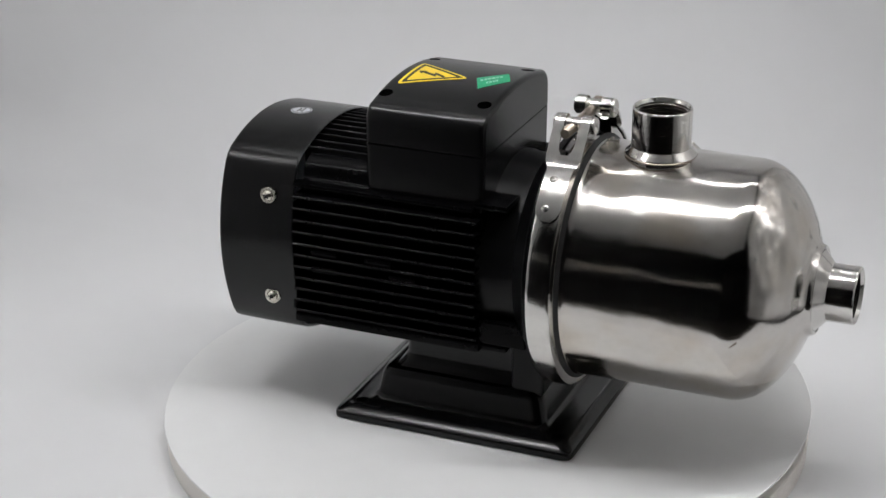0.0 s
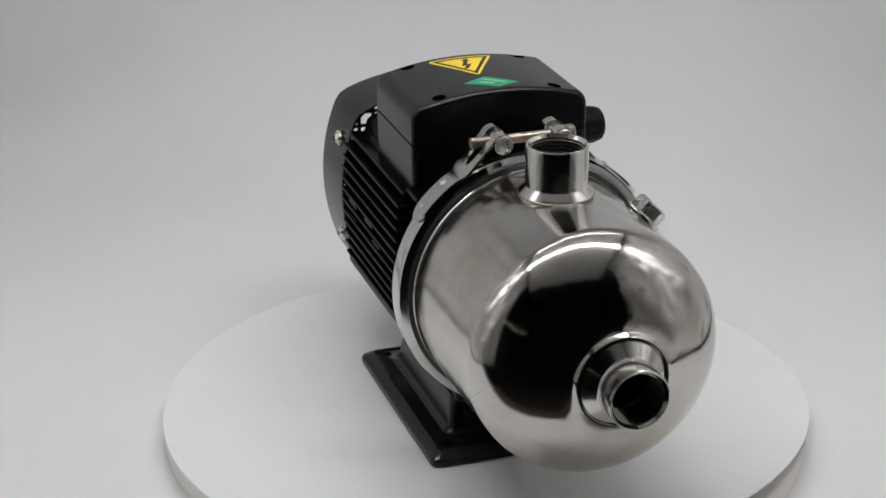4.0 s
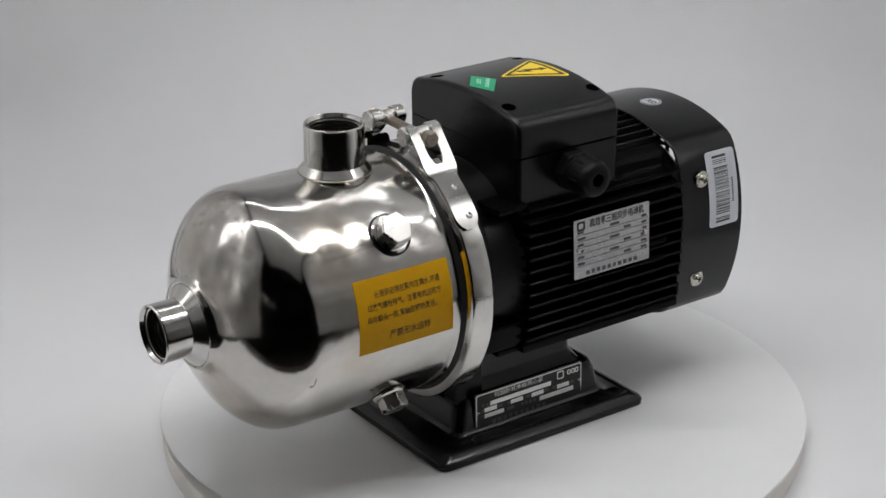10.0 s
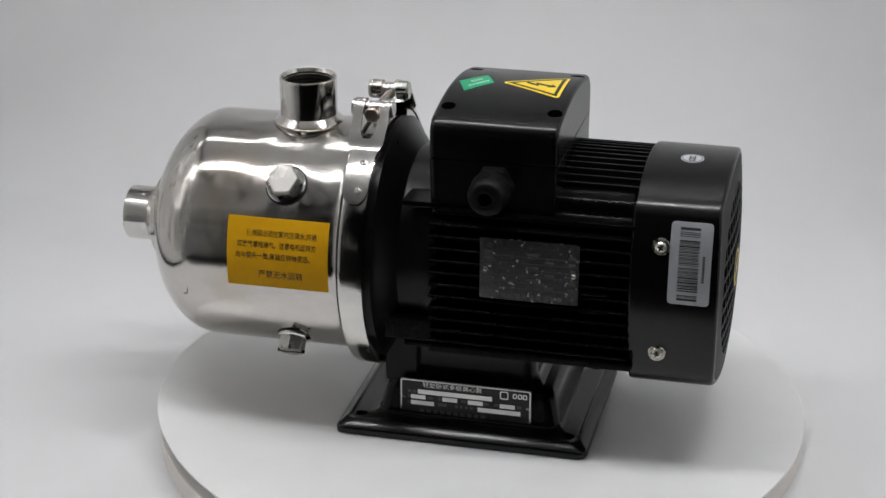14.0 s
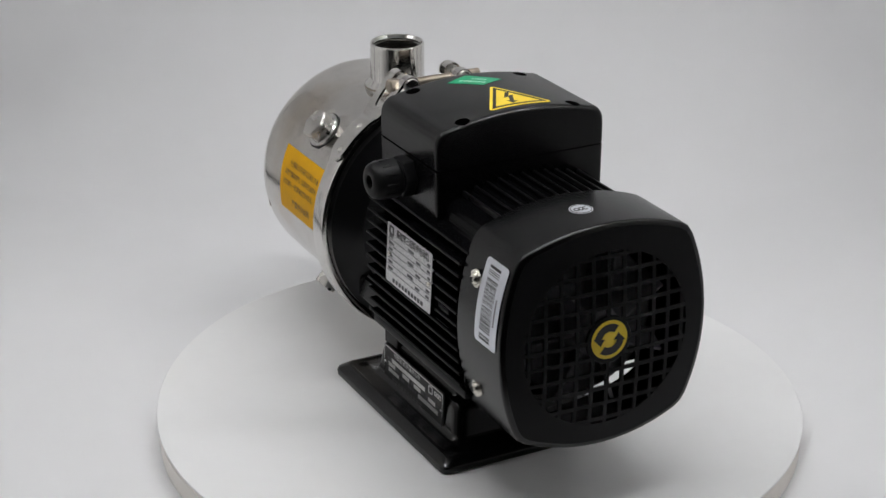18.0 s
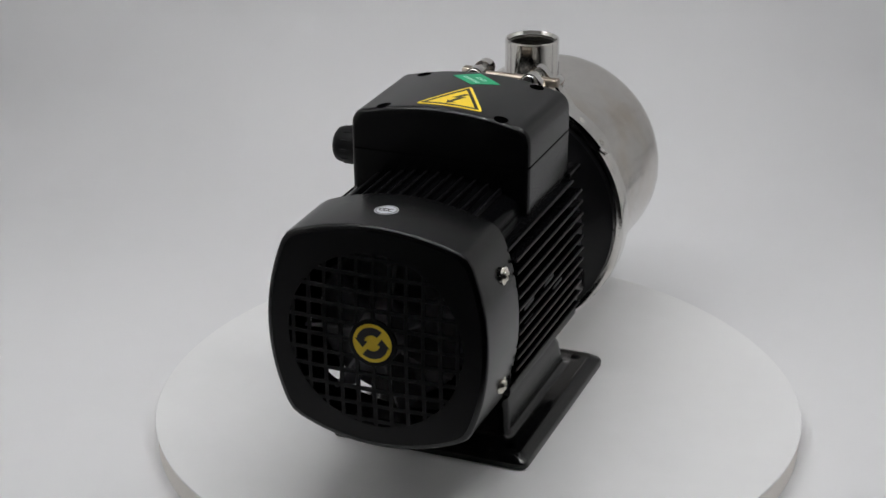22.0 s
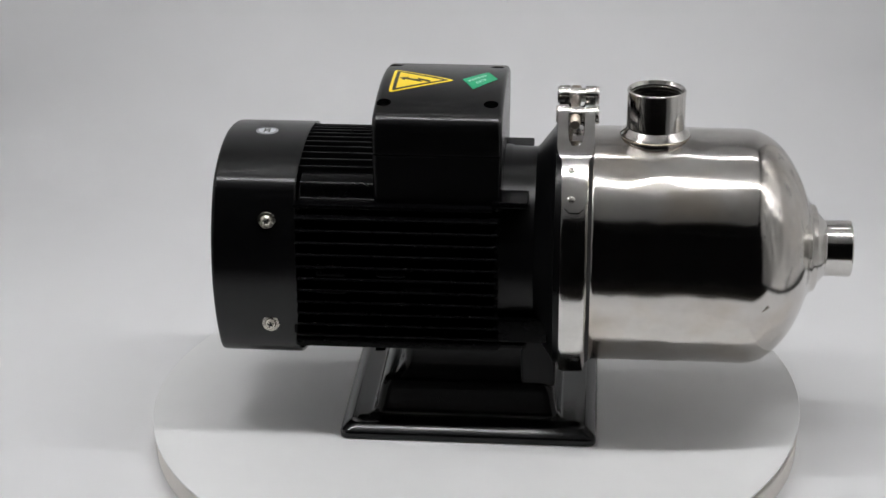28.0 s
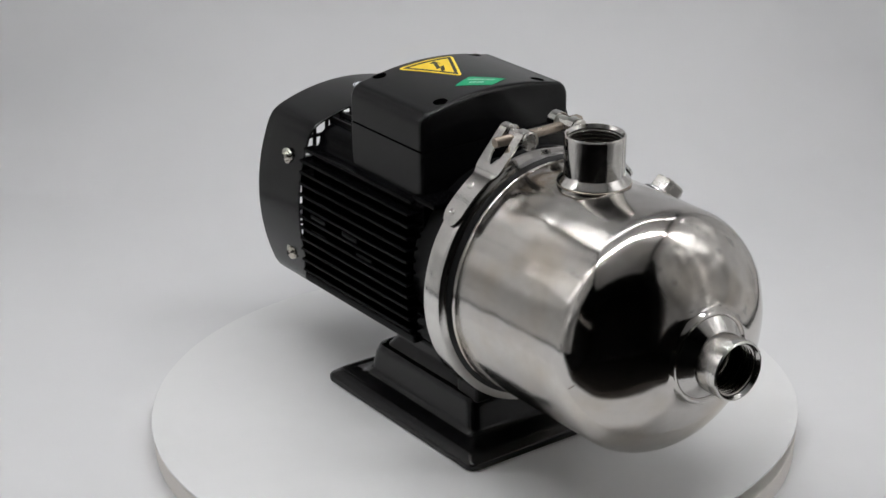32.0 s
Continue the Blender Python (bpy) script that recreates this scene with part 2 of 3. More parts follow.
    return bm

# ---- the photo tent and the dark room round it ----


def sheet(name, loops, mat, thick, label, kind="structure", sharp=60):
    """A sheet skinned over two or more lines of points (metres) and given thickness."""
    bm = bmesh.new()
    rings(bm, loops, closed=False, cap=(False, False))
    bmesh.ops.recalc_face_normals(bm, faces=bm.faces)
    bmesh.ops.solidify(bm, geom=bm.faces[:], thickness=thick)
    return tagged(part(name, bm, mat, sharp=sharp), label, kind=kind)


def tent():
    loops = []
    for i in range(29):
        x = (TENT_W - 0.006) * (i / 14 - 1)
        u = min(1, max(0, (abs(x) - 0.16) / 0.28))
        u = u * u * (3 - 2 * u)
        r, back = 0.25 - 0.17 * u, 0.58 - 0.05 * u  # the sheet is bent more tightly towards its sides
        line = [(TENT_FRONT, TENT_FLOOR), (0.0, TENT_FLOOR), (0.3, TENT_FLOOR)]
        for k in range(0, 15):
            a = radians(90 * k / 14)
            line.append((back - r + r * math.sin(a), TENT_FLOOR + r * (1 - math.cos(a))))
        line += [(back, 0.3), (back, 0.45), (back, TENT_TOP - 0.004)]
        loops.append([Vector((x, y, z)) for y, z in line])
    sheet("backdrop", loops, SWEEP, 0.002, "seamless white backdrop sheet curving up behind the turntable")
    for side, name in ((-1, "wall_west"), (1, "wall_east")):
        loops = []
        for i in range(49):
            y = TENT_LIP + (TENT_BACK - TENT_LIP) * i / 48
            line = []
            for j in range(49):
                z = TENT_FLOOR + (TENT_TOP - TENT_FLOOR) * j / 48
                slack = min(1.0, 6 * j / 48, 6 * (1 - j / 48))
                bulge = 0.022 * noise.noise(Vector((y * 7, z * 5, side * 3.3))) + 0.012 * noise.noise(Vector((y * 19, z * 15, side * 7.1)))
                line.append(Vector((side * (TENT_W + slack * bulge), y, z)))
            loops.append(line)
        sheet(name, loops, FABRIC, 0.003, "crumpled silver fabric side of the photo tent")
    sheet("wall_north", [[Vector((x, TENT_BACK + 0.004, z)) for x in (-TENT_W, TENT_W)] for z in (TENT_FLOOR, TENT_TOP)], FABRIC, 0.003, "silver fabric back of the photo tent")
    sheet("ceiling", [[Vector((x, y, TENT_TOP + 0.004)) for x in (-TENT_W, TENT_W)] for y in (TOP_LIP, TENT_BACK)], TOP_FABRIC, 0.003, "pale silver fabric top of the photo tent")


def led_bar(y, mat, dimmed):
    bar = tagged(new("led_bar"), "aluminium strip light with " + dimmed + " white diodes under the tent top", "strip light", "strip lights under the tent's top")
    part("housing", block(-452, 452, -5.5, 5.5, 22, 30, 1.5), BAR_BODY, bar)
    bm = bmesh.new()
    for k in range(64):
        x = -443 + 886 * k / 63
        block(x - 4.5, x + 4.5, -4.5, 4.5, 20.2, 22, 0, bm=bm)
    # Added slats split the lamp's even strip into diode-like dots.
    dividers = bmesh.new()
    for k in range(65):
        x = -443 + 886 * (k - 0.5) / 63
        block(x - 2.4, x + 2.4, -5.5, 5.5, 16.6, 17.9, 0, bm=dividers)
    for y0 in (-5.5, 4.5):
        block(-452, 452, y0, y0 + 1.0, 16.6, 22.0, 0, bm=dividers)
    part("dot_mask", dividers, BAR_BODY, bar, "added slotted mask that breaks the strip light into dots")
    tagged(part("diodes", bm, mat, bar), "row of glowing white diodes", kind="stuff")
    bar.matrix_basis = pose(0, y, TENT_TOP - 0.075)


def room():
    """The unlit room: its floor lies well below the table that carries the tent; a blind on the west side leaves a slit of daylight."""
    z0, h, w, west = TENT_FLOOR - 0.78, 2.1, 2.2, -1.25
    q = lambda *p: [Vector(v) for v in p]
    sheet("floor", [q((west, -3.2, z0), (w, -3.2, z0)), q((west, w, z0), (w, w, z0))], ROOM_FLOOR, -0.02, "dark floor of the unlit room")
    for name, a, b in (("wall_room_south", (west, -3.2), (w, -3.2)), ("wall_room_north", (west, w), (w, w)), ("wall_room_east", (w, -3.2), (w, w))):
        sheet(name, [q((*a, z0), (*b, z0)), q((*a, h), (*b, h))], ROOM, 0.02, "plain dark wall of the unlit room")
    for k, (low, high) in enumerate(((z0, 0.62), (0.632, h))):
        sheet("wall_room_west" if not k else "blind", [q((west, -3.2, low), (west, w, low)), q((west, -3.2, high), (west, w, high))], (ROOM, BLIND)[k], 0.02, ("plain dark wall under a window", "dark blind closed to a narrow slit")[k])
    sheet("window_1", [q((west - 0.03, -2.9, 0.60), (west - 0.03, -0.7, 0.60)), q((west - 0.03, -2.9, 0.66), (west - 0.03, -0.7, 0.66))], DAYLIGHT, -0.01, "daylight in the slit under the closed blind")
    sheet("ceiling_room", [q((west, -3.2, h), (w, -3.2, h)), q((west, w, h), (w, w, h))], ROOM, 0.02, "plain dark ceiling of the unlit room")
    table = tagged(new("table"), "plain dark table that carries the photo tent", "table")
    part("tabletop", block(-560, 560, -365, 640, TENT_FLOOR * 1000 - 36, TENT_FLOOR * 1000 - 4, 3), TABLE, table)
    for sx in (-1, 1):
        for y in (-320, 600):
            part("leg", block(sx * 520 - 22, sx * 520 + 22, y - 22, y + 22, z0 * 1000, TENT_FLOOR * 1000 - 36, 2), TABLE, table)


def tent_trim():
    """Dark piping along the tent's long seams."""
    for sx in (-1, 1):
        for z, w in ((TENT_TOP - 0.010, 9.0), (TENT_FLOOR + 0.007, 7.0)):
            bm = lathe([(TENT_LIP * 1000, w), (TENT_BACK * 1000 - 30, w)], pose(sx * (TENT_W - 0.012), 0, z, 0, 0, 90), 8, (True, True))
            tagged(part("trim", bm, RUBBER), "dark piping along a seam of the photo tent", kind="structure")
        bm = lathe([(TENT_FLOOR * 1000, 5.0), (TENT_TOP * 1000, 5.0)], pose(sx * (TENT_W - 0.014), TENT_LIP - 0.004, 0) @ UP, 8, (True, True))
        tagged(part("trim", bm, RUBBER), "dark piping round the opening of the photo tent", kind="structure")


tent()
tent_trim()
led_bar(LED_Y[1], LED_BACK, "dimmed")
led_bar(LED_Y[0], LED_FRONT, "bright")
room()

# ---- the turntable ----


def make_turntable():
    R = 229.4
    table = tagged(new("turntable"), "round cream turntable under a white sheet curling up on one side", "turntable")

    def ring(r, z):
        """A circle of the cover sheet, which curls up between the pump's inlet and its nameplate side."""
        pts = []
        rise = max(0.0, (r / R - 0.56) / 0.44) ** 1.7
        for k in range(180):
            a = 2.0 * k
            off = min(1.0, abs((a - 22 + 180) % 360 - 180) / 88)
            lift = 11.0 * math.cos(math.pi / 2 * off) ** 2 * rise
            pts.append(Vector((r * math.cos(radians(a)), r * math.sin(radians(a)), z + lift)) * MM)
        return pts

    steps = [40, 100] + [R * (0.55 + 0.05 * k) for k in range(9)]
    loops = [ring(r, -1.2) for r in steps] + [ring(R - 0.2, -1.2), ring(R, -0.6), ring(R - 0.3, -0.1), ring(R - 1.0, 0.0)] + [ring(r, 0.0) for r in steps[::-1]]
    part("plate", rings(bmesh.new(), loops), TURN, table, "smooth white cover sheet", 30)
    part("rim", lathe([(-2.4, 0.01), (-2.4, R - 1.6), (-3.0, R - 0.8), (-19.0, R - 1.6), (-20.0, R - 2.4), (-20.0, 0.01)], UP, 180), TURN_RIM, table, "cream-coloured board with a plain side", 30)
    return table


# ---- the pump: along x, the inlet at +x, the nameplate side at +y ----


def lid_z(y):
    return 236.5 - 0.0024 * y * y


def cover_outline(grow=0.0, n=20):
    """The fan cover's bulged square, y and height over the axis."""
    a, b, c, d = (61.2 + grow, 62.4 + grow), (-61.2 - grow, 62.4 + grow), (-60.8 - grow, -61.2 - grow), (60.8 + grow, -61.2 - grow)
    pts = three_arc(a, (0, 75.2 + grow), b, n) + three_arc(b, (-74.4 - grow, 3), c, n) + three_arc(c, (0, -75.8 - grow), d, n) + three_arc(d, (74.4 + grow, 3), a, n)
    for _ in range(1):
        k = len(pts)
        pts = [((pts[i - 1][0] + 2 * pts[i][0] + pts[(i + 1) % k][0]) / 4, (pts[i - 1][1] + 2 * pts[i][1] + pts[(i + 1) % k][1]) / 4) for i in range(k)]
    return pts


def cover_side(h):
    """How far out the cover's side lies at a height over the axis."""
    return 74.4 - (h - 2.7) ** 2 / 282


def pump_base(pump):
    def plate(hx, hy, z, r, cx=-1.2):
        return [Vector((x * MM, y * MM, z * MM)) for x, y in rect(cx - hx, cx + hx, -hy, hy, r, 5)]

    loops = [plate(84, 67, -1.8, 6), plate(88.0, 70.8, -1.4, 7), plate(88.2, 71, 2.0, 7), plate(87.2, 70, 4.0, 7), plate(82.5, 65, 7.4, 7), plate(80.5, 63, 7.7, 7), plate(79, 61.5, 6.6, 7), plate(67, 54.5, 7.4, 8, -3), plate(65, 51.5, 8.8, 8, -3), plate(63.4, 49.2, 12, 9, -3), plate(60.5, 47.4, 26, 9, -3), plate(58, 45.4, 31.5, 9, -3), plate(53, 41, 34, 9, -3)]
    bm = rings(bmesh.new(), loops)
    cuts = [prism(rect(x - 4, x + 4, y - 3.5, y + 3.5, 3.4), -5, 25) for x in (72, -74.5) for y in (-54, 54)]
    base = part("base", carve(bm, cuts), PAINT_CAST, pump, "glossy black cast pedestal with a rimmed foot", 40)
    loops = [plate(53, 43, 33, 8, -1), plate(50, 41, 37, 9, -1), plate(47, 38, 42, 9, -1), plate(46, 37, 64, 9, -1)]
    part("pedestal", rings(bmesh.new(), loops), PAINT_CAST, pump, "black cast pedestal under the motor")
    for s in (-1, 1):
        part("lug", block(34, 57.5, min(s * 30, s * 44), max(s * 30, s * 44), 29, 66, 2.5, 3), PAINT_DULL, pump)
    # the rating plate on the pedestal
    lean = lambda x, y, z: (x, 49.9 + z - (y - 21.5) * 0.03, y)
    rp = part("rating_plate", onto(mm_prism(rect(-47.6, 45.2, 7.4, 35.4, 2, 3), -1.4, 0.0), lean), INK, pump, "black rating plate with a bright rim and pale fields")
    edge = bmesh.new()
    rings_mm(edge, rect(-47.2, 44.8, 7.8, 35.0, 1.8, 3), rect(-46.2, 43.8, 8.8, 34.0, 1.4, 3), 0.25)
    part("rim", onto(edge, lean), PLATE, rp)
    for x0, x1, y0, y1 in ((-20, 32.5, 24.6, 27.8), (27, 37.5, 20.6, 23.6), (4.5, 15, 20.6, 23.6), (-13.5, -3, 20.4, 23.4), (-36, -25.5, 20.2, 23.2), (21, 37.5, 16.2, 19.2), (-40, -10, 15.6, 18.8)):
        part("field", onto(mm_prism(rect(x0, x1, y0, y1), 0.05, 0.25), lean), PLATE_MID, rp)
    part("title", onto(lettering("轻型卧式多级离心泵", 4.0, 42), lambda x, y, z: lean(8 - x, y + 31.4, 0.2)), PLATE_MID, rp)
    bars = bmesh.new()
    for k in range(10):
        rings(bars, [[(x, y, z) for x, y in rect(28 - k * 4.8, 31 - k * 4.8, 10.6, 13.2)] for z in (0.05, 0.2)])
    for x, y, w in ((35, 25, 2.2), (38.5, 25, 2.2), (39, 21, 1.6), (24, 21, 4), (17, 21, 1.6), (0, 21, 3.5), (-1, 21, 2), (-16, 21, 4), (-23, 21, 3), (-39, 21, 3), (39, 16.6, 1.6), (15, 16.6, 6), (5, 16.6, 1.8), (1.6, 16.6, 1.8), (-2, 16.6, 1.8), (-5.5, 16.6, 1.8)):
        rings(bars, [[(px, py, z) for px, py in rect(x - w / 2, x + w / 2, y, y + 2.1)] for z in (0.05, 0.2)])
    tagged(part("small_print", onto(bars, lean), PLATE_INK, rp), kind="stuff")
    mark = bmesh.new()
    rings_mm(mark, rect(-31.5, -25.5, 27, 33, 1.2, 3), rect(-30.7, -26.3, 27.8, 32.2, 0.8, 3), 0.25)
    for x in (-36, -39.6, -43):
        rings_mm(mark, rect(x - 1.5, x + 1.5, 28.4, 32, 1, 3), rect(x - 0.8, x + 0.8, 29.1, 31.3, 0.4, 3), 0.25)
    part("maker_mark", onto(mark, lean), PLATE_MID, rp)
    for x in (-45, 42.6):
        part("rivet", lathe([(0, 0.01), (0, 1.3), (0.5, 1.0), (0.8, 0.01)], at(x, 50.0, 21.5) @ OUT_B, 12), PLATE, rp)


def rings_mm(bm, outer, inner, z):
    """A flat raised frame between two outlines, in millimetres."""
    o0, i0 = [bm.verts.new((x, y, 0.02)) for x, y in outer], [bm.verts.new((x, y, 0.02)) for x, y in inner]
    o1, i1 = [bm.verts.new((x, y, z)) for x, y in outer], [bm.verts.new((x, y, z)) for x, y in inner]
    n = len(outer)
    for i in range(n):
        j = (i + 1) % n
        bm.faces.new((o1[i], o1[j], i1[j], i1[i]))
        bm.faces.new((o0[i], o0[j], o1[j], o1[i]))
        bm.faces.new((i0[j], i0[i], i1[i], i1[j]))


def motor(pump):
    half = [(0, -54), (52, -54), (58.5, -51.5), (62, -46), (62, 44), (61, 48.5), (56.5, 50), (55, 58.5), (50, 61.5), (38, 65.5), (20, 69), (0, 70)]
    ring = half + [(-y, z) for y, z in half[-2:0:-1]]
    ring = rounded(ring, 2.5, 3)
    bm = rings(bmesh.new(), [[Vector((x * MM, y * s * MM, (AX + z * s) * MM)) for y, z in ring] for x, s in ((-116, 0.93), (-113, 1), (16, 1), (20, 0.97))])
    part("motor_housing", bm, PAINT, pump, "black cast motor housing")
    # Disc added to stop light from showing through the grille.
    part("end_disc", lathe([(-112, 5), (-112, 64), (-117, 64), (-119, 61), (-121, 40), (-121, 0.01)], at(0, 0, AX), 64), PAINT, pump)
    # finned sides: one fin to each ledge
    hs = [-43.5 + k * 8.4 for k in range(11)]
    for h in hs:
        reach = 74.6 - (h / 58) ** 2 * 4.4
        for s in (-1, 1):
            y0, y1 = sorted((s * 60, s * reach))
            part("cooling_fin", block(-115.4, 19, y0, y1, AX + h - 1.15, AX + h + 1.15, 0.7, 1), PAINT, pump)
    for s in (-1, 1):
        y0, y1 = sorted((s * 58, s * 67.5))
        part("ledge", block(-117.5, 15, y0, y1, AX + 45.6, AX + 49.0, 1.2, 2), PAINT, pump)
        part("bottom_rail", block(-117.5, 20, min(s * 50, s * 69.5), max(s * 50, s * 69.5), AX - 53.4, AX - 46.5, 1.6, 2), PAINT, pump)
        # Added plate stops light from showing between the fins and the cover.
        part("light_stop", block(-118.2, -115.6, min(s * 58, s * 69.5), max(s * 58, s * 69.5), AX - 44, AX + 34, 0.5, 1), PAINT, pump)
        for x, h in ((-92, 2), (-52, 2), (-92, -10), (-34, -8)):
            part("cast_pad", block(x - 10, x + 10, min(s * 62, s * 73.2), max(s * 62, s * 73.2), AX + h - 2.5, AX + h + 2.5, 1.5, 2), PAINT, pump)
    for k in range(1, 12):
        y = -51 + k * 8.5
        top = 73.6 - 0.0032 * y * y
        part("cooling_fin", block(-119, -60, y - 1.15, y + 1.15, AX + 54, AX + top - 0.6, 0.9, 2), PAINT_DULL, pump)
    # the end shield and the lantern that carries the pump
    part("end_shield", lathe([(16, 10), (16, 66.5), (24, 66.5), (25.5, 65.6), (36, 65.4), (42, 65.6), (43.5, 67), (53, 79), (55, 82.5), (55.6, 84), (59.6, 84), (60, 83), (60, 30)], at(0, 0, AX), 96, (True, True)), PAINT_DULL, pump, "black cast lantern flaring to the clamp flange")
    for s in (-1, 1):
        for h in (50.5, -50.5):
            y0, y1 = sorted((s * 40, s * 65))
            part("lug", block(14, 38, y0, y1, AX + h - 2.2, AX + h + 2.2, 1.2, 2), PAINT, pump)
        part("rib", block(18, 52, min(s * 56, s * 66), max(s * 56, s * 66), AX - 48, AX - 30, 2, 2), PAINT, pump)
    # the nameplate
    lean = lambda x, y, z: (x, 75.6 + z - (y - 15) * 0.055, AX + y)
    np_ = part("nameplate", onto(mm_prism(rect(-82.4, -16.9, -5.8, 35.7, 1.5, 3), -1.0, 0.0), lean), PLATE, pump, "aluminium nameplate with ruled lines and printed bars")
    ink = bmesh.new()

    def bar(x0, x1, y0, y1):
        rings(ink, [[(x, y, z) for x, y in rect(x0, x1, y0, y1)] for z in (0.03, 0.15)])

    for k in range(6):
        y = 24.4 - k * 4.4
        bar(-81, -18.4, y, y + 0.35)
        random.seed(20 + k)
        bar(-27 + random.uniform(0, 2), -20, y + 1.2, y + 2.9)
        if k % 2 == 0:
            bar(-56, -48, y + 1.1, y + 2.9)
        else:
            bar(-66, -60, y + 1.1, y + 2.9)
        bar(-80, -76 + random.uniform(-1, 1), y + 1.1, y + 2.9)
    for k in range(10):
        bar(-30 - k * 4.6, -27.2 - k * 4.6, -4.2, -1.4)
    tagged(part("small_print", onto(ink, lean), PLATE_INK, np_), kind="stuff")
    part("title", onto(lettering("高效率三相异步电动机", 5.6, 47, 0.05), lambda x, y, z: lean(-54 - x, y * 1.15 + 31, 0.15)), INK, np_)
    mark = bmesh.new()
    rings_mm(mark, rect(-26.4, -19.6, 27.6, 34.2, 1.6, 3), rect(-25.0, -21.0, 29.0, 32.8, 1.0, 3), 0.16)
    part("maker_mark", onto(mark, lean), INK, np_)
    for x in (-78.8, -20.8):
        part("rivet", lathe([(0, 0.01), (0, 1.8), (0.8, 1.3), (1.1, 0.01)], at(x, 75.8, AX + 14) @ OUT_B, 12), ZINC, np_)


def pan_screw(parent, m, r=4.3):
    """A cross-headed screw with its washer, out along the local x axis."""
    sc = part("screw", lathe([(1.2, 0.01), (1.2, r * 0.93), (2.0, r * 0.9), (3.2, r * 0.66), (3.9, r * 0.3), (4.0, 0.01)], m, 20), ZINC, parent, "zinc cross-headed screw")
    part("washer", lathe([(-0.6, r * 0.4), (-0.6, r * 1.36), (0.2, r * 1.4), (1.2, r * 1.32), (1.2, r * 0.4)], m, 24), ZINC, sc)
    # The cross is a raised dark mark, painted as the slot's shade.
    x = bmesh.new()
    block(3.2, 4.15, -0.45, 0.45, -2.0, 2.0, 0, bm=x, m=m)
    block(3.2, 4.15, -2.0, 2.0, -0.45, 0.45, 0, bm=x, m=m)
    part("cross_slot", x, RECESS_SHADE, sc)


def fan_cover(pump):
    def loop(x, inset, dome=0.0):
        k = 1 - inset / 74
        return [Vector(((x + dome * 0.0008 * (y * y + z * z) * k * k) * MM, y * k * MM, (AX + 1 + (z - 1) * k) * MM)) for y, z in cover_outline()]

    bm = bmesh.new()
    hole = 58.5
    outer = [loop(-118, 2.0), loop(-115.6, 1.6), loop(-115, 0.6), loop(-116, 0), loop(-146, 0), loop(-173.8, 0.1, 1), loop(-175.2, 0.5, 1), loop(-176.0, 1.4, 1), loop(-176.3, 2.8, 1), loop(-176.3, 3.6, 1)]
    n = len(outer[0])
    ang = [math.atan2(p.z - (AX - 1) * MM, p.y) for p in outer[0]]
    circ = lambda x, r: [Vector((x * MM, r * MM * math.cos(a), (AX - 1) * MM + r * MM * math.sin(a))) for a in ang]
    rings(bm, outer + [loop(-174.2, 3.8, 1), loop(-170, 3.2, 1), loop(-118, 2.0)], cap=(False, False))
    face = [loop(-174.6, 3.6, 1), loop(-176.3, 3.6, 1), loop(-176.2, 7, 1), circ(-173.4, hole + 2), circ(-173.5, hole), circ(-171.7, hole), circ(-171.3, hole + 3), loop(-174.6, 3.6, 1)]
    cover = part("fan_cover", bm, PLASTIC, pump, "black fan cover with bulged sides and a square grille", 32)
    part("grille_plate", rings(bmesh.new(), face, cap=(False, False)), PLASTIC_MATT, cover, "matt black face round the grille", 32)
    pitch = 11.0
    for k in range(-6, 7):
        off = (k + 0.5) * pitch - pitch * 0.5
        if abs(off) > hole - 2:
            continue
        w = math.sqrt(hole * hole - off * off) + 0.6
        for across in (0, 1):
            n = 16
            loops = []
            for i in range(n + 1):
                v = -w + 2 * w * i / n
                x = -176.0 + 0.0008 * (v * v + off * off) - 0.1 * across
                sect = ((0.0, -1.25), (-0.0, 1.25), (1.8, 1.1), (1.8, -1.1))
                loops.append([Vector(((x + d) * MM, (off + e if not across else v) * MM, (AX - 1 + (v if not across else off + e)) * MM)) for d, e in sect])
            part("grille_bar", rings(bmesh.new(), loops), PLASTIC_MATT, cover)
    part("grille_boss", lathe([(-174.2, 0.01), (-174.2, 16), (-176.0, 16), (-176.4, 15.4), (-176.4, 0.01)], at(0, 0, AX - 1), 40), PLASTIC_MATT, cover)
    # rotation sign: two arrows chasing each other
    m = at(-176.45, 0, AX - 0.6, 0, 0, 0) @ Matrix(((0, 0, -1, 0), (-1, 0, 0, 0), (0, 1, 0, 0), (0, 0, 0, 1)))
    disc = [(13 * math.cos(2 * math.pi * k / 40), 13 * math.sin(2 * math.pi * k / 40)) for k in range(40)]
    sign = part("rotation_sticker", prism(disc, 0, 0.15, m), YELLOW_SIGN, cover, "round yellow sticker with two black turning arrows")
    for turn in (0, 180):
        arrow = bmesh.new()
        arc = [radians(turn + a) for a in range(52, 170, 9)]
        pts = [(10.6 * math.cos(a), 10.6 * math.sin(a)) for a in arc] + [(5.4 * math.cos(a), 5.4 * math.sin(a)) for a in arc[::-1]]
        rings(arrow, [[m @ Vector((x * MM, y * MM, z * MM)) for x, y in pts] for z in (0.16, 0.3)])
        e = arc[-1]
        tip = [(11.9 * math.cos(e), 11.9 * math.sin(e)), (7.4 * math.cos(e + 0.72), 7.4 * math.sin(e + 0.72)), (3.4 * math.cos(e), 3.4 * math.sin(e))]
        rings(arrow, [[m @ Vector((x * MM, y * MM, z * MM)) for x, y in tip] for z in (0.16, 0.3)])
        part("arrow", arrow, INK, sign)
